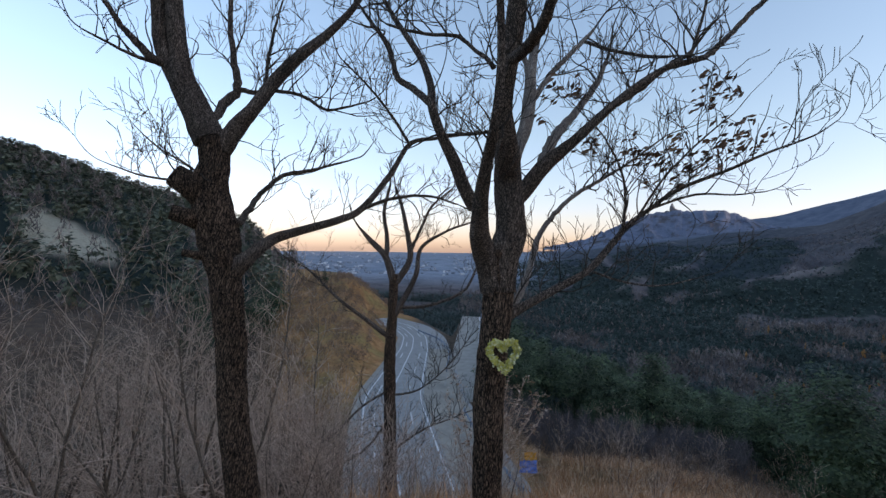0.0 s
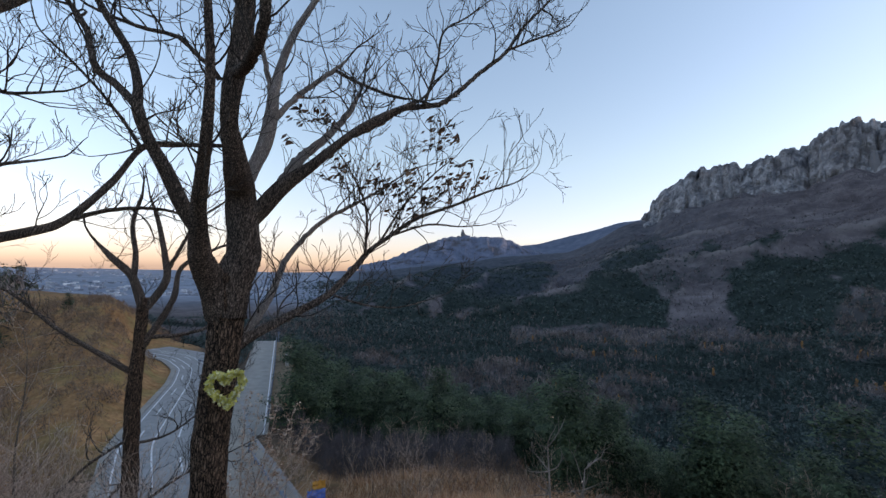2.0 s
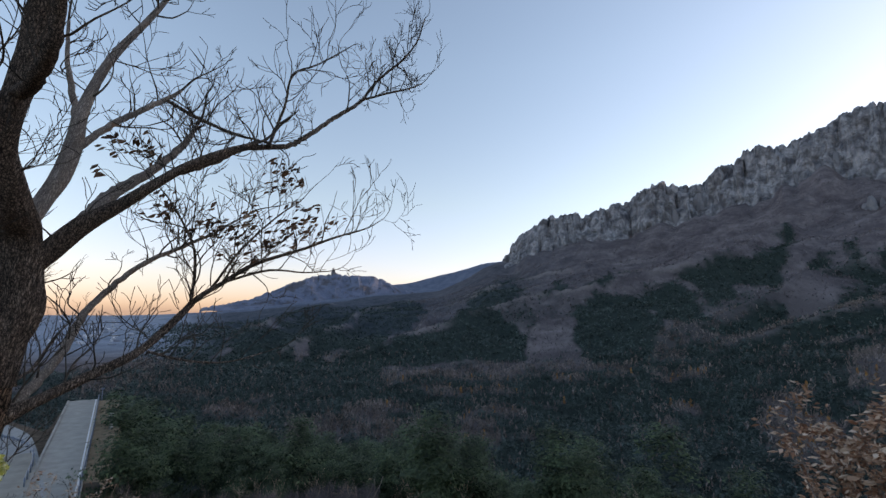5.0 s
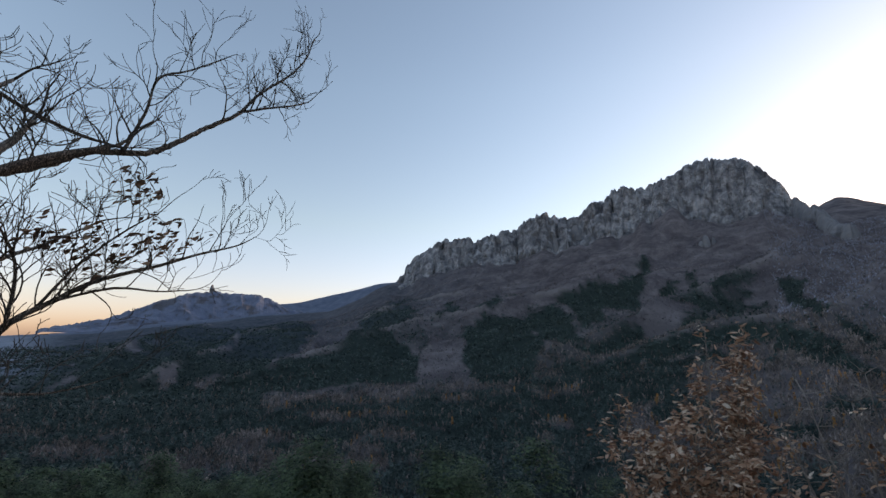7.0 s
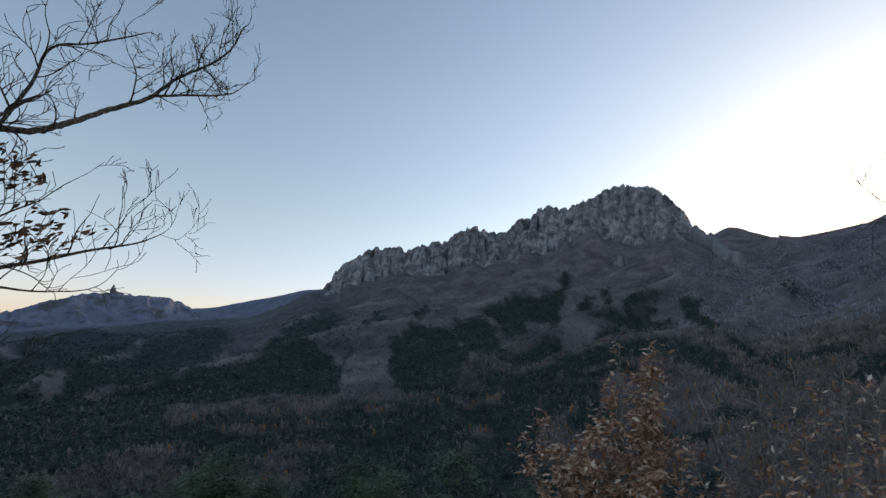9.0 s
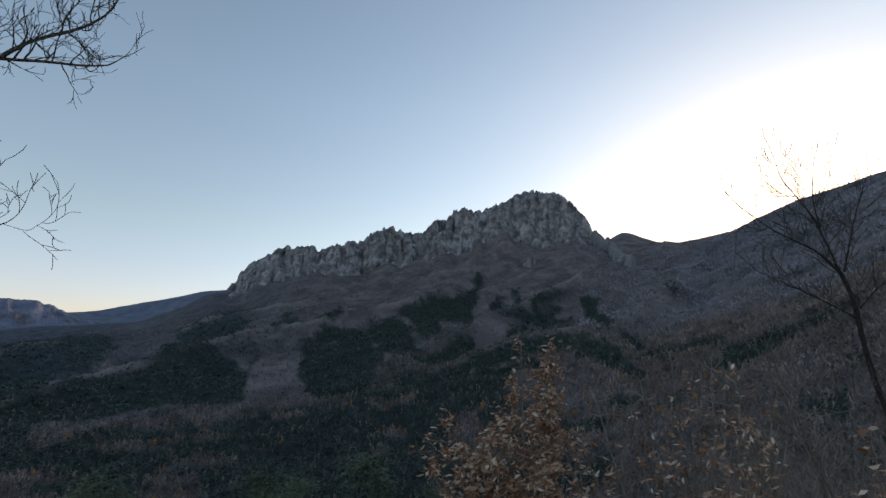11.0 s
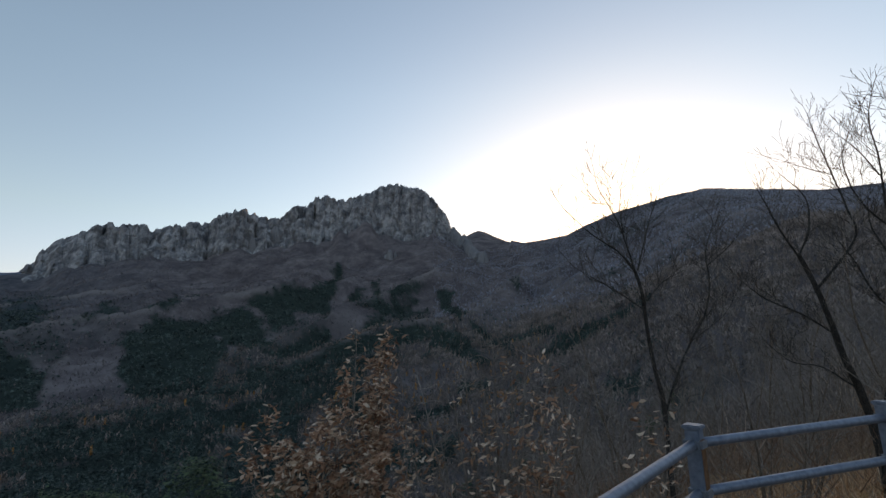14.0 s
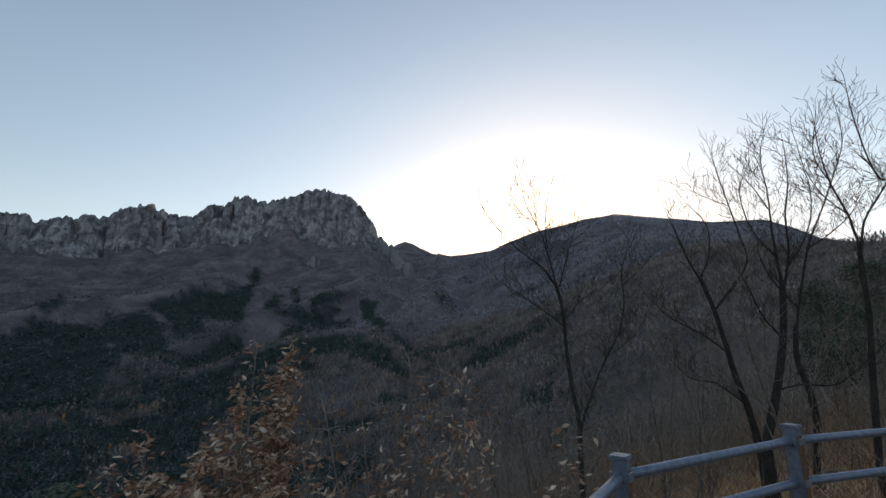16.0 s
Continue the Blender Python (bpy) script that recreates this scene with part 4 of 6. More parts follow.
limb("tree_b", "pale_limb", [(0.8, 5.08, 0.95, 0.058), (1.08, 5.68, 1.34, 0.057), (1.25, 5.98, 1.75, 0.053), (1.42, 6.18, 1.98, 0.047), (1.75, 6.18, 2.34, 0.039), (2.14, 6.18, 2.58, 0.031), (2.48, 6.08, 2.8, 0.023), (2.96, 5.98, 3.17, 0.015)])
limb("tree_b", "limb", [(1.77, 5.28, 1.36, 0.02), (2.17, 5.28, 1.24, 0.017), (2.57, 5.28, 1.21, 0.013), (2.94, 5.28, 1.29, 0.01)])
limb("tree_b", "limb", [(2.5, 5.43, 2.13, 0.021), (2.96, 5.28, 2.29, 0.02), (3.36, 5.18, 2.28, 0.013), (3.69, 5.18, 2.32, 0.01)])
limb("tree_b", "limb", [(2.36, 5.43, 2.05, 0.021), (2.62, 5.28, 2.52, 0.02), (2.91, 4.98, 2.91, 0.013), (3.16, 4.88, 3.14, 0.009)])
limb("tree_a", "trunk", [(-2.62, 6.1, -2.82, 0.278), (-2.69, 6.1, -1.83, 0.255), (-2.82, 6.1, -0.82, 0.232), (-2.89, 6.1, 0.34, 0.239), (-2.97, 6.1, 1.11, 0.255), (-3.09, 6.1, 1.73, 0.324), (-3.2, 6.1, 2.34, 0.309), (-3.14, 6.1, 2.73, 0.232), (-3.16, 6.1, 3.04, 0.232)])
limb("tree_a", "limb", [(-3.21, 6.1, 3.04, 0.201), (-3.43, 6.1, 3.5, 0.185), (-3.61, 6.1, 3.88, 0.162), (-3.65, 6.1, 4.19, 0.116), (-3.7, 6.1, 4.58, 0.116), (-3.73, 6.1, 4.97, 0.108), (-3.8, 6.1, 5.51, 0.085), (-3.97, 6.1, 6.12, 0.054)])
limb("tree_a", "limb", [(-3.55, 6.1, 3.69, 0.131), (-3.78, 6.1, 4.08, 0.116), (-3.9, 6.1, 4.42, 0.108), (-3.95, 6.1, 4.96, 0.1), (-4.11, 6.1, 5.5, 0.077), (-4.35, 6.1, 6.04, 0.046)])
limb("tree_a", "limb", [(-3.78, 6.1, 4.04, 0.07), (-3.95, 5.9, 4.14, 0.067), (-4.23, 5.8, 4.46, 0.051), (-4.38, 5.7, 4.73, 0.043), (-4.56, 5.6, 5.1, 0.028)])
limb("tree_a", "limb", [(-3.98, 6.1, 4.11, 0.039), (-4.11, 5.8, 4.09, 0.029), (-4.33, 5.7, 4.19, 0.022), (-4.58, 5.6, 4.31, 0.014)])
limb("tree_a", "limb", [(-3.05, 6.1, 2.93, 0.131), (-2.84, 6.1, 3.24, 0.116), (-2.61, 6.1, 3.51, 0.1), (-2.35, 6.2, 3.94, 0.094), (-2.07, 6.3, 4.3, 0.088), (-1.7, 6.4, 4.67, 0.073), (-1.38, 6.4, 5.0, 0.057), (-1.15, 6.4, 5.33, 0.049), (-0.75, 6.4, 5.82, 0.032)])
limb("tree_a", "limb", [(-3.19, 6.1, 3.31, 0.077), (-3.1, 6.3, 3.65, 0.08), (-2.99, 6.4, 3.85, 0.073), (-3.05, 6.4, 4.33, 0.057), (-3.1, 6.4, 4.74, 0.049), (-3.09, 6.4, 5.3, 0.041), (-3.06, 6.4, 5.87, 0.024)])
limb("tree_a", "limb", [(-2.95, 6.4, 3.85, 0.049), (-2.63, 6.4, 3.85, 0.041), (-2.63, 6.6, 4.42, 0.033), (-2.55, 6.6, 4.8, 0.025), (-2.43, 6.6, 5.26, 0.017)])
limb("tree_a", "limb", [(-2.62, 6.3, 3.83, 0.04), (-2.08, 6.1, 3.71, 0.031), (-1.75, 5.9, 3.53, 0.03), (-1.53, 5.8, 3.39, 0.026), (-0.98, 5.6, 3.44, 0.014)])
limb("tree_a", "limb", [(-2.85, 6.1, 1.31, 0.139), (-2.66, 6.1, 1.46, 0.1), (-2.43, 6.3, 1.7, 0.088), (-2.1, 6.5, 1.84, 0.074), (-1.58, 6.7, 2.02, 0.068), (-1.28, 6.9, 2.21, 0.061), (-0.87, 7.1, 2.77, 0.054), (-0.56, 7.1, 3.27, 0.045), (-0.16, 7.2, 3.39, 0.036), (0.25, 7.3, 3.47, 0.018)])
limb("tree_a", "limb", [(-1.28, 6.9, 2.21, 0.044), (-0.75, 6.9, 2.39, 0.035), (-0.23, 6.9, 2.42, 0.026), (0.21, 6.9, 2.3, 0.017)])
limb("tree_a", "limb", [(-0.56, 7.1, 3.27, 0.036), (-0.87, 7.0, 3.73, 0.027), (-1.22, 6.9, 4.13, 0.022), (-1.55, 6.8, 4.44, 0.017)])
limb("tree_a", "limb", [(-2.79, 6.1, 1.93, 0.062), (-2.73, 6.6, 2.37, 0.05), (-2.43, 6.7, 2.67, 0.042), (-2.01, 6.7, 2.76, 0.034), (-1.54, 6.7, 2.89, 0.021)])
limb("tree_a", "limb", [(-3.37, 6.1, 2.46, 0.031), (-3.57, 5.8, 2.46, 0.022), (-3.81, 5.6, 2.48, 0.018), (-4.12, 5.5, 2.59, 0.01)])
limb("tree_a", "limb", [(-3.34, 6.1, 2.57, 0.031), (-3.49, 5.9, 2.73, 0.022), (-3.69, 5.8, 2.85, 0.015), (-3.91, 5.8, 3.03, 0.011)])
limb("tree_c", "trunk", [(-1.58, 14.0, -8.29, 0.301), (-1.58, 14.0, -6.21, 0.265), (-1.61, 14.0, -4.05, 0.23), (-1.64, 14.0, -1.93, 0.212), (-1.58, 14.0, -0.51, 0.177), (-1.55, 14.0, 0.73, 0.159)])
limb("tree_c", "limb", [(-1.55, 14.0, 0.55, 0.124), (-1.82, 14.0, 1.35, 0.106), (-2.31, 14.0, 1.87, 0.089), (-2.62, 14.0, 2.22, 0.053)])
limb("tree_c", "limb", [(-1.8, 14.0, 1.26, 0.089), (-1.78, 14.0, 1.97, 0.08), (-1.88, 14.0, 2.76, 0.071), (-1.71, 14.0, 3.56, 0.053)])
limb("tree_c", "limb", [(-1.46, 14.0, 0.55, 0.106), (-1.06, 14.0, 1.27, 0.106), (-1.12, 14.0, 1.98, 0.089), (-1.31, 14.0, 2.86, 0.071), (-1.54, 14.0, 3.56, 0.035)])
limb("tree_c", "limb", [(-1.08, 14.0, 1.44, 0.071), (-0.72, 14.0, 2.25, 0.062), (-0.38, 14.0, 2.96, 0.053), (0.24, 14.0, 3.5, 0.035)])
limb("tree_c", "limb", [(-1.53, 14.0, -0.51, 0.106), (-0.88, 14.0, 0.74, 0.089), (-0.71, 14.0, 1.63, 0.071), (0.08, 14.0, 2.17, 0.053), (0.78, 14.0, 2.44, 0.035)])
limb("tree_c", "limb", [(-1.61, 14.0, -1.22, 0.089), (-2.36, 14.0, -0.66, 0.08), (-3.26, 14.0, -0.0, 0.062), (-3.98, 14.0, 0.7, 0.053), (-4.42, 14.0, 1.04, 0.035), (-5.05, 14.0, 1.3, 0.027)])
limb("tree_c", "limb", [(-1.57, 14.0, -0.24, 0.071), (-0.42, 14.0, -0.14, 0.062), (0.64, 14.0, 0.32, 0.053), (1.07, 14.0, 1.12, 0.044)])
limb("tree_c", "limb", [(-1.62, 14.0, -2.81, 0.053), (-2.5, 14.0, -3.36, 0.044), (-3.37, 14.0, -4.25, 0.035), (-4.25, 14.0, -4.8, 0.018)])
limb("tree_c", "limb", [(-1.61, 14.0, -3.7, 0.053), (-2.48, 14.0, -4.77, 0.044), (-3.89, 14.0, -5.5, 0.035), (-4.94, 14.0, -6.04, 0.018)])
limb("tree_c", "limb", [(-1.62, 14.0, -2.99, 0.053), (-0.74, 14.0, -2.8, 0.035), (0.14, 14.0, -2.08, 0.027), (0.83, 14.0, -1.18, 0.018)])
limb("tree_c", "limb", [(-1.6, 14.0, -4.76, 0.053), (-0.54, 14.0, -4.03, 0.035), (0.34, 14.0, -3.67, 0.027), (1.22, 14.0, -3.3, 0.018)])
limb("tree_r", "trunk", [(8.50, -4.33, -0.30, 0.082), (8.50, -4.34, 0.33, 0.080), (8.50, -4.34, 0.80, 0.072), (8.50, -4.26, 1.30, 0.065), (8.50, -4.21, 1.89, 0.061), (8.50, -4.19, 2.41, 0.058), (8.50, -4.12, 2.75, 0.058)])
limb("tree_r", "limb", [(8.50, -4.13, 2.72, 0.045), (8.35, -3.86, 3.01, 0.040), (8.20, -3.52, 3.19, 0.030), (8.05, -3.20, 3.36, 0.021), (7.90, -2.92, 3.57, 0.012)])
limb("tree_r", "limb", [(8.50, -4.12, 2.75, 0.045), (8.54, -4.05, 3.14, 0.041), (8.58, -3.95, 3.61, 0.033), (8.62, -3.83, 3.91, 0.023), (8.66, -3.71, 4.21, 0.019), (8.70, -3.68, 4.52, 0.010)])
limb("tree_r", "limb", [(8.50, -4.16, 2.79, 0.041), (8.67, -4.36, 3.17, 0.033), (8.83, -4.58, 3.61, 0.024), (9.00, -4.83, 4.05, 0.015)])
limb("tree_r", "limb", [(8.50, -3.98, 3.41, 0.027), (8.65, -4.04, 3.88, 0.024), (8.80, -4.19, 4.41, 0.010)])
limb("tree_r", "limb", [(8.50, -4.22, 2.15, 0.031), (8.30, -3.76, 2.40, 0.026), (8.10, -3.37, 2.57, 0.021), (7.90, -3.00, 2.72, 0.012)])
limb("tree_r", "limb", [(8.50, -4.25, 2.30, 0.027), (8.70, -4.65, 2.62, 0.023), (8.90, -5.11, 2.82, 0.015)])
limb("tree_r", "limb", [(8.50, -4.34, 0.60, 0.051), (8.63, -4.63, 1.07, 0.044), (8.76, -5.00, 1.62, 0.046), (8.89, -5.39, 2.08, 0.043), (9.01, -5.63, 2.62, 0.040), (9.14, -5.72, 3.20, 0.031), (9.27, -6.01, 3.77, 0.021), (9.40, -5.95, 4.08, 0.011)])
limb("tree_r", "limb", [(8.80, -5.49, 2.89, 0.024), (9.00, -6.09, 3.29, 0.021), (9.20, -6.52, 3.67, 0.011)])
limb("tree_r", "limb", [(8.60, -4.93, 1.66, 0.023), (8.75, -5.62, 2.07, 0.019), (8.90, -6.05, 2.52, 0.010)])
limb("tree_s", "trunk", [(9.20, -8.36, -0.00, 0.173), (9.20, -8.57, 0.57, 0.156), (9.20, -8.86, 1.26, 0.138), (9.20, -9.11, 1.99, 0.131), (9.20, -9.24, 2.65, 0.122), (9.20, -9.31, 3.10, 0.113)])
limb("tree_s", "limb", [(9.20, -9.30, 3.04, 0.090), (9.30, -9.39, 3.64, 0.075), (9.40, -9.51, 4.33, 0.059), (9.50, -9.67, 5.13, 0.043), (9.60, -9.75, 5.97, 0.032), (9.70, -10.14, 6.82, 0.013)])
limb("tree_s", "limb", [(9.20, -9.29, 2.87, 0.078), (9.10, -9.47, 3.66, 0.062), (9.00, -9.44, 4.45, 0.051), (8.90, -9.53, 5.15, 0.035), (8.80, -9.46, 5.90, 0.017)])
limb("tree_s", "limb", [(9.20, -9.27, 3.61, 0.051), (9.05, -8.72, 3.96, 0.039), (8.90, -8.35, 4.36, 0.033), (8.75, -8.18, 4.87, 0.022), (8.60, -8.39, 5.41, 0.011)])
limb("tree_s", "limb", [(9.20, -9.28, 4.62, 0.041), (9.45, -9.23, 5.21, 0.030), (9.70, -9.12, 5.69, 0.019)])
limb("tree_s", "limb", [(9.20, -9.44, 3.33, 0.051), (9.32, -10.14, 3.97, 0.047), (9.45, -10.67, 4.66, 0.037), (9.57, -10.93, 5.51, 0.026), (9.70, -10.85, 6.25, 0.013)])
limb("tree_s", "limb", [(9.20, -8.87, 1.06, 0.053), (9.00, -9.14, 1.16, 0.047), (8.80, -9.64, 1.16, 0.041), (8.60, -9.99, 1.46, 0.031), (8.40, -10.41, 1.88, 0.020)])
limb("tree_s", "limb", [(9.20, -9.11, 1.99, 0.055), (8.97, -8.47, 2.40, 0.042), (8.73, -8.00, 2.89, 0.031), (8.50, -7.53, 3.25, 0.020)])
limb("tree_u", "trunk", [(10.20, -9.21, -0.25, 0.150), (10.20, -9.08, 0.58, 0.135), (10.20, -8.86, 1.31, 0.119), (10.20, -8.75, 1.89, 0.108), (10.20, -8.55, 2.67, 0.097), (10.20, -8.33, 3.28, 0.086)])
limb("tree_u", "limb", [(10.20, -8.35, 3.21, 0.067), (10.03, -7.90, 3.73, 0.054), (9.87, -7.56, 4.23, 0.036), (9.70, -7.25, 4.59, 0.018)])
limb("tree_u", "limb", [(10.20, -8.33, 3.28, 0.061), (10.37, -8.79, 3.89, 0.051), (10.53, -8.98, 4.61, 0.040), (10.70, -8.67, 5.20, 0.020)])
limb("tree_u", "limb", [(10.20, -8.58, 2.61, 0.073), (10.32, -9.69, 3.66, 0.064), (10.44, -9.77, 4.35, 0.059), (10.56, -9.71, 5.15, 0.047), (10.68, -9.64, 5.98, 0.035), (10.80, -9.63, 6.76, 0.014)])
limb("tree_u", "limb", [(10.20, -9.34, 5.01, 0.033), (10.05, -8.62, 5.11, 0.025), (9.90, -8.00, 5.22, 0.012)])
limb("tree_u", "limb", [(10.20, -8.79, 1.72, 0.054), (10.00, -7.98, 2.12, 0.041), (9.80, -7.20, 2.39, 0.034), (9.60, -6.58, 2.75, 0.016)])
limb("tree_u", "limb", [(10.20, -9.03, 0.69, 0.053), (10.03, -8.26, 1.11, 0.040), (9.87, -7.54, 1.24, 0.028), (9.70, -7.01, 1.57, 0.016)])
limb("tree_v", "trunk", [(10.60, -11.01, -0.76, 0.160), (10.60, -11.23, 0.16, 0.152), (10.60, -11.18, 0.89, 0.135), (10.60, -11.00, 1.52, 0.123), (10.60, -11.10, 2.28, 0.112)])
limb("tree_v", "limb", [(10.60, -11.09, 2.22, 0.092), (10.67, -11.61, 3.37, 0.082), (10.73, -12.12, 4.39, 0.071), (10.80, -12.83, 5.35, 0.059), (10.87, -13.53, 6.37, 0.046), (10.93, -14.17, 7.45, 0.032), (11.00, -14.31, 8.64, 0.016)])
limb("tree_v", "limb", [(10.60, -11.88, 4.21, 0.056), (10.77, -12.70, 4.57, 0.050), (10.93, -13.81, 5.21, 0.038), (11.10, -14.84, 6.06, 0.024)])
limb("tree_v", "limb", [(10.60, -13.00, 5.98, 0.044), (10.40, -12.36, 6.63, 0.036), (10.20, -12.39, 7.63, 0.022)])
limb("tree_v", "limb", [(10.60, -11.26, 2.74, 0.067), (10.43, -10.52, 3.30, 0.052), (10.27, -10.05, 3.86, 0.032), (10.10, -9.88, 4.27, 0.019)])
limb("tree_w", "trunk", [(8.20, -9.45, -0.27, 0.119), (8.20, -9.56, 0.50, 0.113), (8.20, -9.72, 1.40, 0.107), (8.20, -9.90, 2.36, 0.100), (8.20, -9.96, 3.18, 0.092), (8.20, -10.02, 3.70, 0.083)])
limb("tree_w", "limb", [(8.20, -10.02, 3.65, 0.067), (8.27, -10.00, 4.27, 0.059), (8.35, -9.85, 4.90, 0.049), (8.42, -9.83, 5.58, 0.033), (8.50, -9.95, 6.43, 0.017)])
limb("tree_w", "limb", [(8.20, -10.01, 3.49, 0.062), (8.27, -10.38, 4.18, 0.054), (8.35, -11.08, 4.82, 0.045), (8.42, -11.86, 5.64, 0.035), (8.50, -12.47, 6.78, 0.018)])
limb("tree_w", "limb", [(8.20, -10.76, 5.21, 0.044), (8.27, -10.73, 5.83, 0.039), (8.33, -10.74, 6.62, 0.029), (8.40, -10.85, 7.39, 0.012)])
limb("tree_w", "limb", [(8.20, -11.48, 5.51, 0.045), (8.20, -10.98, 4.99, 0.044), (8.20, -10.76, 5.21, 0.044)])
limb("tree_w", "limb", [(8.20, -9.89, 4.24, 0.037), (8.03, -9.16, 4.52, 0.031), (7.87, -8.67, 4.90, 0.020), (7.70, -8.36, 5.33, 0.010)])



def oak(key, label, twig_len, density, seed, base_z, bark=None, level=2, thick=1.0, slender=0.74, girth=1.0, curl=0.42):
    """A bare oak: trunk, limbs and the fine twigs of its crown."""
    rnd = random.Random(seed)
    trunk_pts = BOUGHS[key][0][1]
    top = tagged(empty("oak_tree" if key < "tree_d" else "bare_tree", (trunk_pts[0][0], trunk_pts[0][1], base_z)), label, "tree", "bare trees by the viewpoint")
    inv = Matrix.Translation((-trunk_pts[0][0], -trunk_pts[0][1], -base_z))
    twigs, tips = Tubes(), []
    for nm, pts in BOUGHS[key]:
        pts = [(a, b, c, r * girth) for a, b, c, r in pts]
        tb = Tubes()
        big = nm == "trunk"
        if big:
            x, y, z, r = pts[0]
            pts = [(x - 0.1, y, base_z - 0.4, r * 1.8), (x - 0.04, y, base_z + 0.3, r * 1.25)] + [p for p in pts if p[2] > base_z + 0.5]
            end, rise, r = Vector(pts[-1][:3]), (Vector(pts[-1][:3]) - Vector(pts[-2][:3])).normalized(), pts[-1][3]
            pts += [(*(end + rise * r * k), r * f) for k, f in ((0.16, 0.85), (0.26, 0.55), (0.3, 0.2))]
        c, rad = spline(pts, 0.035 if pts[0][3] > 0.08 else 0.06 if pts[0][3] > 0.04 else 0.1)
        jit = 0.0 if rad[0] > 0.08 else 0.10
        c = [p + Vector((rnd.gauss(0, 1), rnd.gauss(0, 1), rnd.gauss(0, 1))) * jit * q for p, q in zip(c, rad)]
        tb.tube(c, [max(q * (0.8 if big else slender + (0.97 - slender) * min(max((q - 0.05) / 0.07, 0), 1)), 0.004) for q in rad], 120 if rad[0] > 0.12 else 48 if rad[0] > 0.08 else 14 if rad[0] > 0.025 else 7, 0.13 if rad[0] > 0.025 else 0.05, rnd)
        ob = part("trunk" if big else "limb", tb.mesh("trunk" if big else "limb", (bark or BARK) if big else BARK_PALE if nm == "pale_limb" else bark or BARK_LIMB), top)
        ob.matrix_parent_inverse = inv
        if big:
            continue
        for i in range(len(c) - 1):
            seg = (c[i + 1] - c[i]).length
            want = density * seg * (1.0 if rad[i] < 0.035 else 0.45 if rad[i] < 0.07 else 0.12)
            while rnd.random() < want:
                want -= 1
                d = (c[i + 1] - c[i]).normalized()
                off = Vector((rnd.gauss(0, 1), rnd.gauss(0, 0.8), rnd.gauss(0, 0.8) + 0.6))
                off = (off - d * off.dot(d)).normalized()
                grow(twigs, c[i].copy(), (d * 0.7 + off).normalized(), twig_len * rnd.uniform(0.5, 1.15), min(rad[i] * 0.5, 0.008 + 0.006 * rnd.random()) * thick, level, rnd, curl, 0.2, tips, 3.6, 0.0038)
        grow(twigs, c[-1].copy(), (c[-1] - c[-3]).normalized(), twig_len * 0.9, max(rad[-1] * slender, 0.006), level, rnd, curl * 0.7, 0.14, tips, 3.6, 0.0038)
    ob = part("crown", twigs.mesh("crown", TWIG), top, "fine bare twigs")
    ob.matrix_parent_inverse = inv
    return top, tips


tree_a, tips_a = oak("tree_a", "leafless old oak with dark furrowed bark and sawn stubs", 0.82, 8.0, 1, -3.0)
tree_b, tips_b = oak("tree_b", "leafless forked oak with a yellow wreath tied to its trunk", 0.78, 7.0, 2, -2.6)
tree_c, tips_c = oak("tree_c", "thin leafless oak rising beside the road bend", 1.0, 8.0, 3, -7.5, level=2, thick=1.4)


for key, words, twig_len, dense, seed, x, y in (("tree_r", "slender leafless tree beyond the railing", 0.5, 13, 21, 8.5, -4.1), ("tree_s", "tall leafless tree with a spreading crown beyond the railing", 0.55, 15, 22, 9.2, -7.4),
                                               ("tree_u", "leaning leafless tree beyond the railing", 0.55, 15, 23, 10.2, -7.4), ("tree_v", "crooked leafless tree before a dark pine", 0.55, 15, 24, 10.6, -9.5),
                                               ("tree_w", "tall leafless tree on the rising slope", 0.55, 15, 25, 8.2, -9.3)):
    oak(key, words, twig_len, dense, seed, ground_z(x, y), TWIG_DULL, 1, 0.5, 0.6, 0.56, 0.2)


def leaf_quads(spots, size, rnd, droop=0.6, lean=(0, 0), slim=1.0):
    """Curled oak leaves, two folded halves each, hung at the given places; lean: the way the wind bends them."""
    v, f = [], []
    for p in spots:
        d = Vector((rnd.gauss(0, 1) + lean[0], rnd.gauss(0, 1) + lean[1], rnd.gauss(0, 0.6) - droop)).normalized()
        s = d.cross(Vector((rnd.gauss(0, 1), rnd.gauss(0, 1), rnd.gauss(0, 1)))).normalized()
        u = d.cross(s)
        n = size * rnd.uniform(0.6, 1.25)
        w, k = n * rnd.uniform(0.14, 0.25) * slim, rnd.uniform(0.1, 0.34) * n
        b = len(v)
        v += [p, p + d * n * 0.4 + s * w + u * k, p + d * n * 0.5 - u * k * 0.3, p + d * n * 0.45 - s * w + u * k, p + d * n + u * k * rnd.uniform(-1, 2), p + d * n * 0.8 + s * w * 0.55 + u * k, p + d * n * 0.78 - s * w * 0.5 + u * k]
        f += [(b, b + 1, b + 5, b + 2), (b + 5, b + 4, b + 2), (b, b + 2, b + 6, b + 3), (b + 2, b + 4, b + 6)]
    return v, f


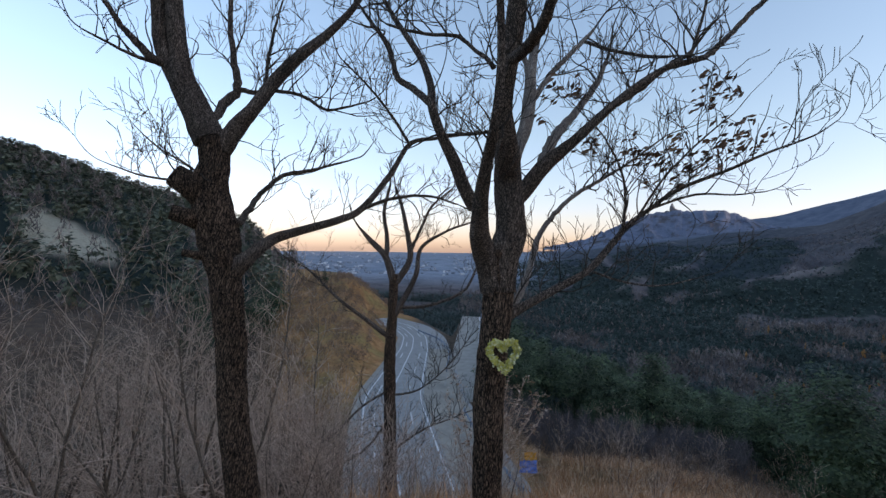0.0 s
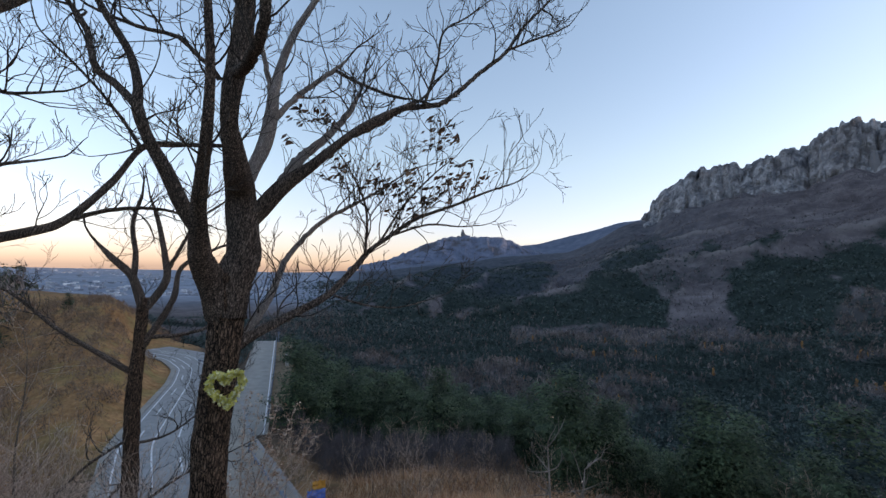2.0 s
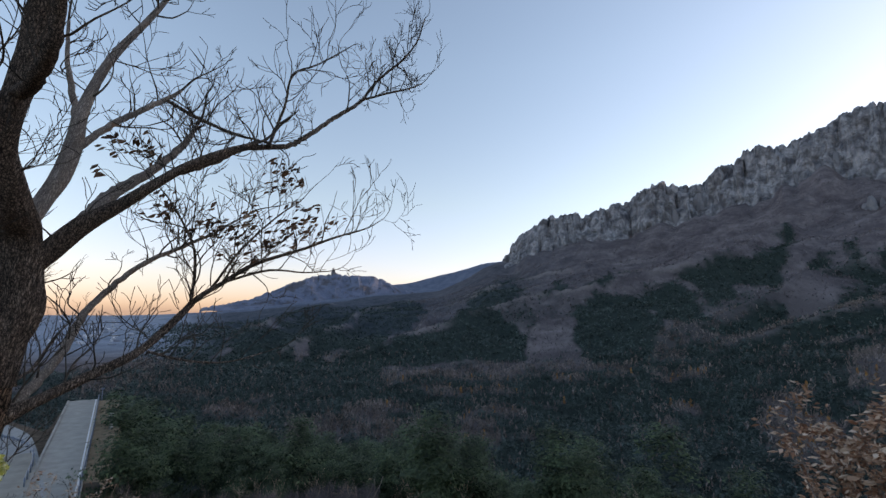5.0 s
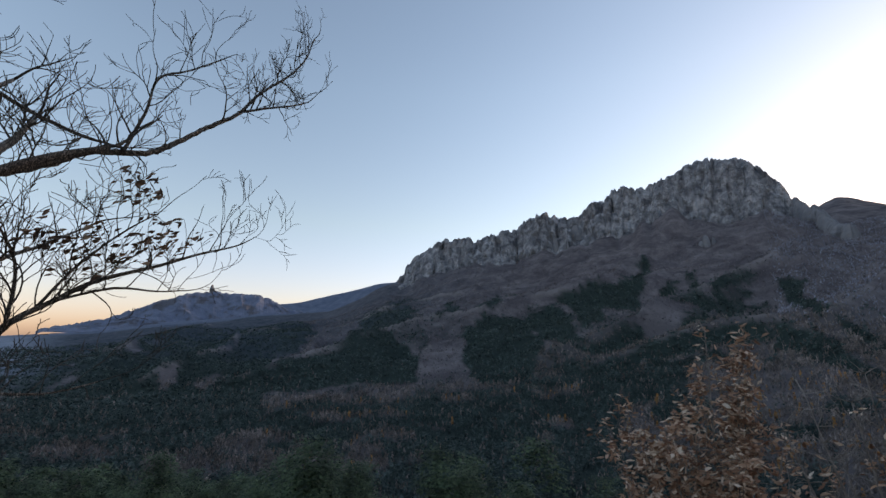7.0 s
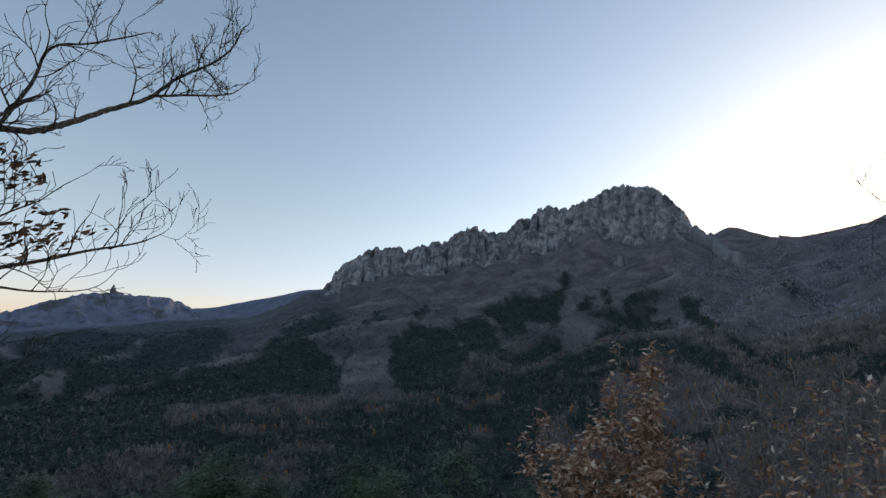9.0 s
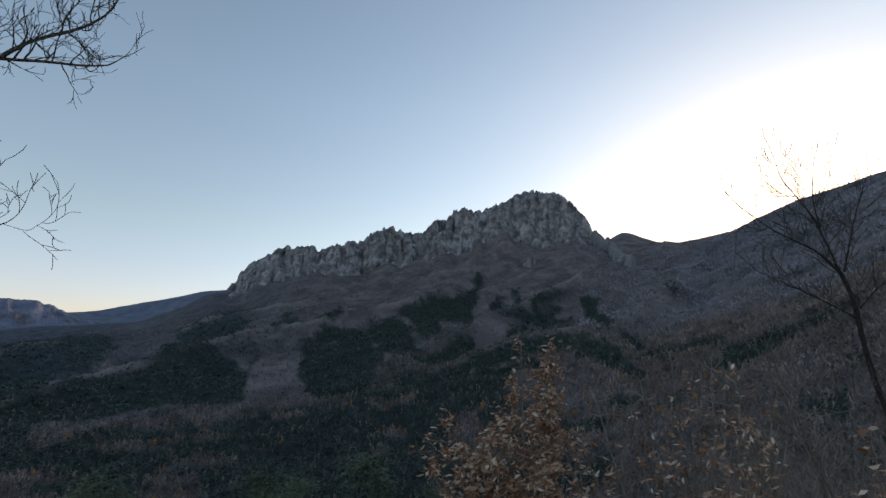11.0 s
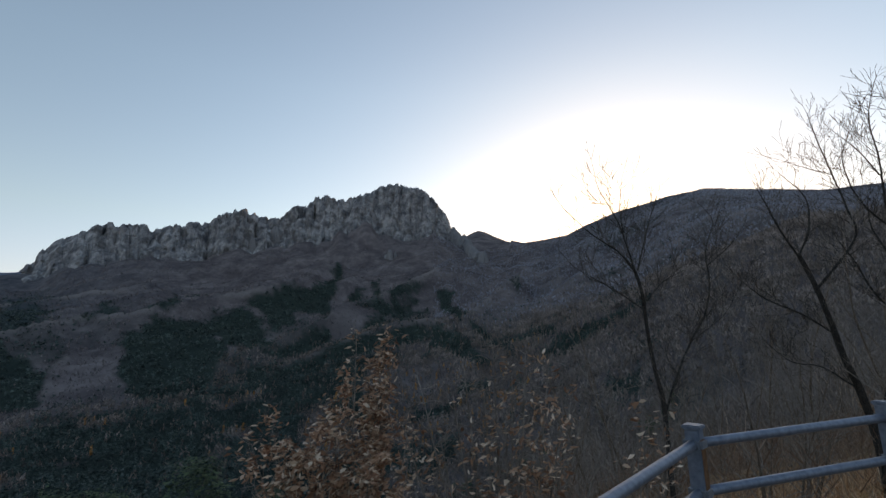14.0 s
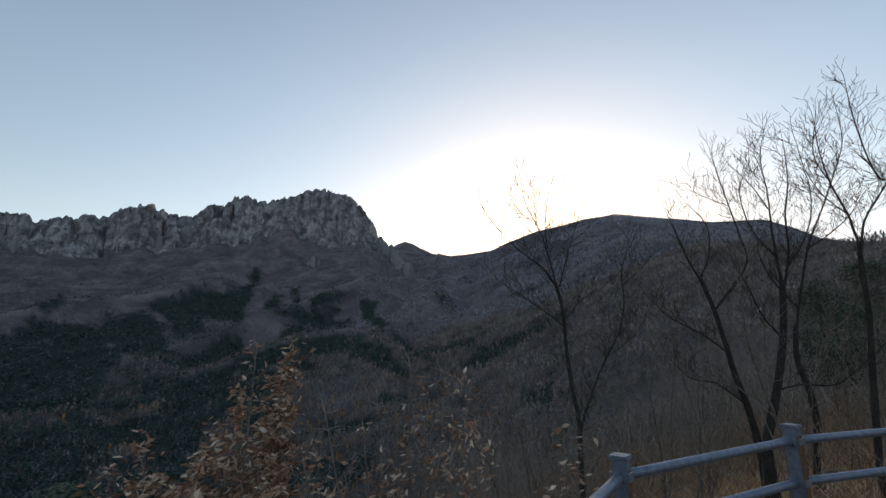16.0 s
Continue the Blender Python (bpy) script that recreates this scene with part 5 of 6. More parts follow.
# withered leaf clusters that still hang on the forked oak
def oak_leaves():
    rnd = random.Random(12)
    spots = []
    ends = [p for p, d in tips_b if p.x > 1.2 and 2.4 < p.z < 3.9]
    rnd.shuffle(ends)
    for cx, cy, cz, r, bunches in ((2.95, 4.95, 3.3, 0.3, 5), (2.8, 5.35, 2.8, 0.3, 5), (3.05, 5.3, 2.82, 0.3, 5), (3.2, 5.2, 3.0, 0.3, 5), (2.5, 5.4, 2.8, 0.3, 4), (2.2, 5.5, 2.7, 0.35, 4),
                                   (1.9, 5.6, 2.8, 0.4, 3), (1.5, 5.6, 3.5, 0.35, 5), (1.3, 5.5, 3.3, 0.35, 4), (1.9, 5.5, 3.1, 0.4, 3), (3.4, 5.2, 2.9, 0.35, 4), (3.2, 4.9, 3.35, 0.2, 6), (3.65, 4.8, 2.96, 0.25, 5), (3.1, 5.0, 3.0, 0.3, 5), (2.7, 5.2, 2.74, 0.2, 5), (2.6, 5.3, 2.55, 0.4, 3)):
        close = sorted(ends, key=lambda p: (p - Vector((cx, cy, cz))).length + rnd.random() * 2 * r)[:bunches]
        for p in close:
            spots += [p + Vector((rnd.gauss(0, 0.07), rnd.gauss(0, 0.07), rnd.gauss(0, 0.05))) for _ in range(rnd.randint(3, 6))]
    v, f = leaf_quads(spots, 0.1, rnd, 1.0, (-1.6, 0.8), 0.8)
    ob = tagged(part("withered_foliage", mesh("withered_foliage", v, f, DRY_LEAF), tree_b, "withered brown leaves"), kind="stuff")
    ob.matrix_parent_inverse = tree_b.matrix_basis.inverted()


oak_leaves()


def stub(parent, base, tip, r):
    """A sawn-off branch with its pale cut face."""
    tb = Tubes()
    b, t = Vector(base), Vector(tip)
    tb.tube([b, b.lerp(t, 0.5), t], [r * 1.4, r * 1.1, r], 10, 0.08, random.Random(5))
    ob = part("stub", tb.mesh("stub", BARK), parent)
    ob.matrix_parent_inverse = parent.matrix_basis.inverted()
    d = (t - b).normalized()
    cut = Tubes()
    cut.tube([t + d * 0.002, t + d * 0.012], [r * 0.93, r * 0.9], 10)
    c = part("cut_face", cut.mesh("cut_face", CUT_WOOD, False), ob, "orange sawn wood")
    c.matrix_parent_inverse = parent.matrix_basis.inverted()


stub(tree_a, (-3.25, 6.05, 2.3), (-3.6, 5.93, 2.54), 0.16)
stub(tree_a, (-3.3, 6.0, 1.95), (-3.58, 5.83, 2.05), 0.1)
stub(tree_a, (-3.15, 6.0, 1.45), (-3.4, 5.8, 1.52), 0.05)


# ---------------------------------------------------------------- wreath
def wreath():
    """A heart of cloth petals on a wire ring, tied to the trunk."""
    rnd = random.Random(9)
    c = Vector((0.66, 4.80, 0.47))
    top = tagged(empty("flower_wreath", c), "heart-shaped wreath of pale yellow cloth petals tied to the trunk", "wreath")
    side, up = Vector((0.99, 0.05, 0.1)).normalized(), Vector((-0.1, -0.03, 0.99)).normalized()
    out = up.cross(side) * -1.0
    ring = []
    for i in range(48):
        a = 2 * math.pi * i / 48
        hx = 16 * math.sin(a) ** 3 / 17
        hy = (13 * math.cos(a) - 5 * math.cos(2 * a) - 2 * math.cos(3 * a) - math.cos(4 * a)) / 17
        ring.append(side * hx * 0.16 + up * (hy * 0.185 + 0.02))
    tb = Tubes()
    tb.tube(ring + [ring[0]], [0.018] * 49, 6)
    part("hoop", tb.mesh("hoop", TWIG), top)
    v, f = [], []
    for p in ring:
        for _ in range(44):
            q = p + Vector((rnd.gauss(0, 0.012), rnd.gauss(0, 0.014) - 0.012, rnd.gauss(0, 0.012)))
            d = Vector((rnd.gauss(0, 1), rnd.gauss(0, 1) - 0.9, rnd.gauss(0, 1))).normalized()
            s = d.cross(Vector((rnd.gauss(0, 1), rnd.gauss(0, 1), rnd.gauss(0, 1)))).normalized()
            u, n, b = d.cross(s), rnd.uniform(0.02, 0.043), len(v)
            v += [q, q + d * n * 0.5 + s * n * 0.5 + u * 0.006, q + d * n, q + d * n * 0.5 - s * n * 0.5 + u * 0.006]
            f.append((b, b + 1, b + 2, b + 3))
    part("petal_ring", mesh("petal_ring", v, f, PETAL), top, "pale yellow petals")
    cord = Tubes()
    cord.tube([Vector((-0.19, 0.05, 0.05)), Vector((0, -0.02, 0.05)), Vector((0.19, 0.05, 0.05))], [0.004] * 3, 5)
    part("cord", cord.mesh("cord", TWIG), top)


wreath()


# ---------------------------------------------------------------- road, ramp and what stands along them
def ribbon(name, line, left, right, z, mt, thick=0.0, gaps=None):
    """A strip along a line (x, y), between two offsets from its middle; gaps: (on, off) lengths of dashes."""
    pts = [Vector((p[0], p[1])) for p in line]
    fine = []
    for a, b in zip(pts, pts[1:]):
        n = max(1, int((b - a).length / 1.0))
        fine += [a.lerp(b, k / n) for k in range(n)]
    fine.append(pts[-1])
    for _ in range(6):
        fine = [fine[0]] + [(a + b * 2 + c) / 4 for a, b, c in zip(fine, fine[1:], fine[2:])] + [fine[-1]]
    v, f, run = [], [], 0.0
    for i in range(len(fine)):
        d = (fine[min(i + 1, len(fine) - 1)] - fine[max(i - 1, 0)]).normalized()
        nrm = Vector((d.y, -d.x))
        l, r = left(fine[i].y) if callable(left) else left, right(fine[i].y) if callable(right) else right
        a, b = fine[i] + nrm * l, fine[i] + nrm * r
        zz = z(fine[i].y) if callable(z) else z
        v += [(a.x, a.y, zz), (b.x, b.y, zz), (a.x, a.y, zz - thick), (b.x, b.y, zz - thick)]
    for i in range(len(fine) - 1):
        run += (fine[i + 1] - fine[i]).length
        if gaps and run % sum(gaps) > gaps[0]:
            continue
        o = 4 * i
        f.append((o, o + 1, o + 5, o + 4))
        if thick:
            f += [(o + 2, o, o + 4, o + 6), (o + 1, o + 3, o + 7, o + 5), (o + 3, o + 2, o + 6, o + 7)]
    return mesh(name, v, f, mt)


def wide(y):
    return float(np.interp(y, [p[1] for p in ROAD_LINE], [p[2] for p in ROAD_LINE])) / 2


LINE2 = [p[:2] for p in ROAD_LINE]
road = tagged(new("road", ribbon("road", LINE2, lambda y: -wide(y) - 0.3, lambda y: wide(y) + 0.3, ROAD_Z, ASPHALT, 0.3)), "grey asphalt road curving below the slope", "road", kind="structure")
for nm, a, mt, gaps in (("edge_line", -0.97, LINE_WHITE, None), ("lane_line", -0.77, LINE_WHITE, (3, 5)), ("centre_line", -0.5, LINE_WHITE, None), ("lane_line", -0.13, LINE_WHITE, (3, 5)), ("edge_line", 0.13, LINE_WHITE, None)):
    part(nm, ribbon(nm, LINE2, lambda y: wide(y) * a - 0.065, lambda y: wide(y) * a + 0.065, ROAD_Z + 0.006, mt, 0.0, gaps), road)
part("shoulder", ribbon("shoulder", LINE2[:5], lambda y: wide(y) * 0.2, lambda y: wide(y) * 0.99, ROAD_Z + 0.005, WORN, 0.0), road, "worn tan shoulder strewn with litter")
gutter = tagged(new("gutter", ribbon("gutter", LINE2, lambda y: -wide(y) - 0.95, lambda y: -wide(y) - 0.35, ROAD_Z + 0.08, CONCRETE, 0.5)), "pale concrete gutter along the road edge", "gutter", kind="structure")


def guardrail(name, pts, zs, label):
    """Steel crash barrier: posts and two corrugated beams."""
    top = tagged(empty(name, (*pts[0], zs[0])), label, "crash barrier", "road barriers")
    inv = top.matrix_basis.inverted()
    c, _ = spline([(x, y, z, 1) for (x, y), z in zip(pts, zs)], 2.0)
    for p in c:
        tb = Tubes()
        tb.tube([p + Vector((0, 0, -0.2)), p + Vector((0, 0, 0.8))], [0.06, 0.06], 8)
        part("barrier_post", tb.mesh("barrier_post", STEEL), top).matrix_parent_inverse = inv
    v, f = [], []
    prof = [(0.0, 0.45), (0.05, 0.49), (0.05, 0.55), (0.0, 0.6), (0.05, 0.65), (0.05, 0.71), (0.0, 0.75)]
    for i, p in enumerate(c):
        d = (c[min(i + 1, len(c) - 1)] - c[max(i - 1, 0)]).normalized()
        nrm = Vector((-d.y, d.x, 0))
        v += [p + nrm * (0.07 + a) + Vector((0, 0, h)) for a, h in prof]
    k = len(prof)
    for i in range(len(c) - 1):
        f += [(i * k + j, i * k + j + 1, (i + 1) * k + j + 1, (i + 1) * k + j) for j in range(k - 1)]
    me = mesh("beam", v, f, STEEL)
    part("beam", me, top).matrix_parent_inverse = inv
    return top


guardrail("crash_barrier", [(5.2, 28.0), (4.1, 32.2), (3.0, 37.0), (2.2, 42.0)], [ROAD_Z] * 4, "galvanised steel crash barrier along the road")
guardrail("crash_barrier", [(0.6, 57.0), (1.0, 66.0), (-0.2, 74.0), (-4.5, 83.0)], [ROAD_Z] * 4, "galvanised steel crash barrier round the bend")


def ramp_z(y):
    return RAMP_A[2] + (RAMP_B[2] - RAMP_A[2]) * (y - RAMP_A[1]) / (RAMP_B[1] - RAMP_A[1])


RAMP_LINE = [(RAMP_A[0] - 0.35, 46.0), RAMP_A[:2], RAMP_B[:2]]
tagged(new("escape_ramp", ribbon("escape_ramp", RAMP_LINE, -RAMP_HALF, RAMP_HALF, ramp_z, CONCRETE, 3.5)), "straight pale concrete escape ramp ending above the forest", "road ramp", kind="structure")
guardrail("crash_barrier", [(RAMP_A[0] + 2.0, 52.0), (4.4 + 2.0, 74.0), (RAMP_B[0] + 1.9, 97.5)], [ramp_z(52), ramp_z(74), ramp_z(97)], "galvanised steel crash barrier on the ramp edge")
line_ob = part("edge_line", ribbon("edge_line", RAMP_LINE, RAMP_HALF - 0.45, RAMP_HALF - 0.3, lambda y: ramp_z(y) + 0.008, LINE_WHITE), bpy.data.objects["escape_ramp"])
verge = new("gravel_verge", ribbon("gravel_verge", [(p[0], p[1]) for p in RAMP_LINE[1:]], RAMP_HALF + 0.02, RAMP_HALF + 3.0, lambda y: ramp_z(y) - 0.3, GRAVEL, 3.0))
tagged(verge, "tan gravel verge between the ramp and its wall", "verge", kind="structure")
for k in (-1,):
    kerb = new("ramp_kerb", ribbon("ramp_kerb", RAMP_LINE[1:], -RAMP_HALF - 0.25, -RAMP_HALF - 0.01, lambda y: ramp_z(y) + 0.18, CONCRETE, 0.6))
    tagged(kerb, "low concrete kerb along the ramp", "kerb", kind="structure")


def box(name, size, mt, bevel=0.0):
    bm = bmesh.new()
    bmesh.ops.create_cube(bm, size=1.0, matrix=Matrix.Diagonal((*size, 1)))
    if bevel:
        bmesh.ops.bevel(bm, geom=bm.edges[:], offset=bevel, segments=2, affect="EDGES")
    me = bpy.data.meshes.new(name)
    bm.to_mesh(me)
    bm.free()
    me.materials.append(mt)
    return me


wall = new("retaining_wall", box("retaining_wall", (0.5, 20, 5.5), CONCRETE, 0.04))
wall.matrix_basis = pose(9.3, 86.0, ROAD_Z - 2.3, 0, 0, -5)
tagged(wall, "tan concrete retaining wall beside the ramp", "retaining wall", kind="structure")

# blue and orange sheeting at the roadside
sheet = tagged(empty("roadside_sheet", (6.1, 31.0, ground_z(6.1, 31.0))), "blue and orange plastic sheeting propped in dry grass by the road", "plastic sheet")


def rag(name, w, h, mt, seed):
    v, f, n = [], [], 9
    for j in range(n):
        for i in range(n):
            a, b = i / (n - 1) - 0.5, j / (n - 1)
            q = noise.noise(Vector((a * 4, b * 4, seed)))
            v.append((a * w * (1 + 0.2 * q), 0.25 * q + 0.3 * b, b * h * (1 + 0.25 * noise.noise(Vector((a * 3, 1, seed))))))
    for j in range(n - 1):
        for i in range(n - 1):
            o = j * n + i
            f.append((o, o + 1, o + n + 1, o + n))
    return mesh(name, v, f, mt, smooth=True)


p = part("blue_panel", rag("blue_panel", 1.2, 0.75, BLUE_SHEET, 2.0), sheet, "creased blue tarpaulin")
p.location = (0, 0, 0.3)
p = part("orange_panel", rag("orange_panel", 0.85, 0.4, ORANGE_SHEET, 5.0), sheet, "orange plastic edge")
p.location = (0.2, 0.28, 1.08)

# a pole on the bench above the cutting, and one at the ramp's end
for x, y, h in ((-25.0, 106.0, 4.5), (8.9, 99.0, 3.0)):
    z = ground_z(x, y) - 0.2 if x < 0 else ROAD_Z - 0.6
    tb = Tubes()
    tb.tube([Vector((0, 0, 0)), Vector((0, 0, h))], [0.09, 0.06], 8)
    pole = tagged(empty("sign_pole", (x, y, z)), "slim pale steel pole standing beside the road", "pole")
    part("shaft", tb.mesh("shaft", STEEL), pole)
    part("head", box("head", (0.5, 0.2, 0.3), STEEL, 0.03), pole).location = (0, 0, h + 0.1)


# ---------------------------------------------------------------- fence
def fence():
    top = tagged(empty("railing", (4.2, -2.29, 0)), "blue-grey galvanised tube railing with square capped posts and rust streaks", "railing")
    posts = [(3.13, -1.08, 1.22), (4.2, -2.29, 1.29), (4.54, -3.77, 1.335), (4.64, -5.44, 1.36)]
    inv = top.matrix_basis.inverted()
    turn = [221, 221, 198, 182]
    for (x, y, z), a in zip(posts, turn):
        g = ground_z(x, y) - 0.15
        m = Matrix.Translation((x, y, 0)) @ Matrix.Rotation(radians(a), 4, "Z")
        h = z - 0.02 - g
        body = part("post", box("post", (0.076, 0.076, h), STEEL, 0.006), top)
        body.matrix_parent_inverse, body.matrix_basis = inv, m @ Matrix.Translation((0, 0, g + h / 2))
        cap = part("cap", box("cap", (0.097, 0.097, 0.024), STEEL, 0.006), body)
        cap.location = (0, 0, h / 2 + 0.009)
        rust = part("rust_strip", box("rust_strip", (0.004, 0.06, h * 0.97), RUST), body, "rusty streak")
        rust.location = (0.0385, 0.002, -h * 0.015)
        for dz in (-0.1, -0.35):
            clamp = part("clamp", box("clamp", (0.102, 0.102, 0.066), DARK_STEEL, 0.014), body)
            clamp.location = (0, 0, h / 2 + 0.02 + dz)
    for (a, b) in zip(posts, posts[1:]):
        for dz in (-0.1, -0.35):
            tb = Tubes()
            p, q = Vector(a) + Vector((0, 0, dz)), Vector(b) + Vector((0, 0, dz))
            tb.tube([p.lerp(q, k / 8) for k in range(9)], [0.026] * 9, 18)
            part("rail", tb.mesh("rail", STEEL), top).matrix_parent_inverse = inv


fence()


# ---------------------------------------------------------------- scrub oaks with brown leaves by the railing
def scrub(base, tops, n_leaf, seed, label, size=0.062, twig=None, leaf=None, bare=0.0):
    """A leafy oak shrub: stems that fan out from the base, withered leaves along them."""
    rnd = random.Random(seed)
    top = tagged(empty("oak_shrub", base), label, "shrub", "leafy shrubs by the railing")
    b = Vector(base)
    tb, spots = Tubes(), []
    for tx, ty, tz, dense in tops:
        e = Vector((tx, ty, tz)) - b
        c, rad = spline([(rnd.uniform(-0.05, 0.05), rnd.uniform(-0.05, 0.05), 0, 0.02), (e.x * 0.3, e.y * 0.3, e.z * 0.4, 0.014), (e.x * 0.75, e.y * 0.75, e.z * 0.75, 0.008), (e.x, e.y, e.z, 0.003)], 0.12)
        tb.tube(c, rad, 5)
        for i in range(max(2, int(bare * len(c))), len(c)):
            for _ in range(3):
                d = Vector((rnd.gauss(0, 1), rnd.gauss(0, 1), rnd.gauss(0, 0.5) + 0.6)).normalized()
                tips = []
                grow(tb, c[i].copy(), d, rnd.uniform(0.12, 0.26), 0.004, 1, rnd, 0.35, 0.1, tips, 2)
                for t, _ in tips:
                    for _ in range(int(dense * rnd.uniform(2.5, 8.0)) if rnd.random() < 0.4 else 0):
                        spots.append(c[i].lerp(t, rnd.uniform(0.3, 1.05)) + Vector((rnd.gauss(0, 0.03), rnd.gauss(0, 0.03), rnd.gauss(0, 0.03))))
    rnd.shuffle(spots)
    part("stem", tb.mesh("stem", twig or TWIG_SHRUB), top)
    v, f = leaf_quads(spots[:n_leaf], size, rnd, 0.2, (-0.2, 0.7), 0.5)
    part("foliage", mesh("foliage", v, f, leaf or BUSH_LEAF), top, "curled brown oak leaves")
    return top


scrub((6.4, 0.0, -1.7), [(6.5, -0.05, 1.86, 2), (6.5, -0.33, 1.74, 3), (6.55, -0.4, 1.55, 6), (6.5, -0.36, 1.41, 9), (6.5, -0.3, 1.2, 9), (6.5, 0.02, 1.3, 4), (6.45, 0.15, 1.1, 5), (6.4, 0.76, 0.92, 8), (6.5, 0.42, 0.88, 9), (6.4, 0.95, 0.78, 5), (6.3, 0.58, 0.68, 9), (6.4, 0.1, 0.82, 9), (6.5, -0.2, 0.95, 9),
                          (6.6, -0.62, 0.92, 5), (6.2, 0.2, 0.6, 9), (6.2, -0.25, 0.7, 9), (6.1, 0.8, 0.5, 7), (6.2, -0.6, 0.55, 5), (6.3, 0.35, 0.75, 9)], 12000, 31, "scrub oak thick with curled brown leaves", 0.078)
scrub((5.6, -1.4, -1.4), [(5.4, -1.81, 1.54, 4), (5.4, -1.5, 1.47, 3), (5.3, -1.25, 1.32, 4), (5.4, -1.98, 1.27, 4), (5.3, -1.0, 1.36, 1), (5.3, -1.85, 1.1, 5), (5.2, -1.5, 1.0, 5), (5.4, -1.15, 0.9, 5), (5.1, -1.3, 0.6, 6), (5.2, -1.75, 0.7, 6), (5.5, -0.85, 0.7, 5), (5.0, -1.0, 0.4, 6), (5.3, -0.6, 1.15, 0), (5.3, -0.75, 1.4, 0), (5.35, -1.1, 1.55, 0), (5.4, -1.35, 1.7, 0), (5.3, -1.6, 1.65, 0), (5.3, -2.1, 1.45, 0), (5.3, -2.25, 1.15, 0), (5.3, -0.9, 1.0, 0), (5.2, -1.4, 1.2, 0)], 1500, 32, "sparse scrub oak with pale curled leaves", 0.066, TWIG_SHRUB, None, 0.5)
scrub((4.9, -2.25, -0.9), [(4.8, -2.28, 1.16, 3), (4.8, -2.44, 1.19, 2), (4.75, -2.2, 0.95, 4), (4.8, -2.35, 0.8, 4)], 420, 33, "small leafy oak sapling beside the railing", 0.055)
scrub((2.6, 2.1, -1.15), [(2.5, 2.15, 0.6, 1), (2.75, 2.1, 0.45, 1), (2.62, 2.0, 0.35, 1)], 26, 34, "thin sprig with a few pale leaves on the slope", 0.03)
scrub((0.95, 11.4, -5.2), [(1.3, 11.4, -1.5, 7), (1.7, 11.3, -1.6, 8), (2.1, 11.5, -1.8, 8), (2.5, 11.4, -2.1, 8), (2.6, 11.2, -2.4, 6), (0.4, 11.4, -1.7, 6), (2.0, 11.2, -2.3, 8), (1.6, 11.1, -2.2, 8), (0.1, 11.5, -2.2, 6), (1.0, 11.6, -1.4, 7)], 1500, 35, "dry shrub with pale rusty leaves on the slope", 0.08, TWIG_PALE, PALE_LEAF, 0.45)


# ---------------------------------------------------------------- bare woods
def bare_tree(seed, h, spread, bark, twig, stems=1, level=2, thin=0.0025):
    rnd = random.Random(seed)
    top = empty("bare_tree")
    trunk, crown = Tubes(), Tubes()
    for k in range(stems):
        p, d = Vector((rnd.gauss(0, 0.08), rnd.gauss(0, 0.08), -0.3)), Vector((rnd.gauss(0, 0.07 * stems), rnd.gauss(0, 0.07 * stems), 1)).normalized()
        pts, n = [p], 12
        for i in range(n):
            d = (d + Vector((rnd.gauss(0, 0.09), rnd.gauss(0, 0.09), 0.05))).normalized()
            p = p + d * (h / n)
            pts.append(p)
        r0 = 0.006 * h + 0.01
        radii = [r0 * (1 - 0.88 * i / n) for i in range(n + 1)]
        trunk.tube(pts, radii, 7)
        for i in range(2, n + 1):
            for _ in range(2 if i < n else 3):
                a = rnd.uniform(0, 6.28)
                dd = Vector((math.cos(a), math.sin(a), rnd.uniform(0.5, 1.3))).normalized()
                grow(crown, pts[i].copy(), dd, spread * h * rnd.uniform(0.14, 0.3) * (1.25 - 0.5 * i / n), radii[i] * 0.38 + 0.004, level, rnd, 0.32, 0.12, None, 2.0 if level > 1 else 3.2, thin)
    part("trunk", trunk.mesh("trunk", bark), top)
    part("crown", crown.mesh("crown", twig), top)
    return top


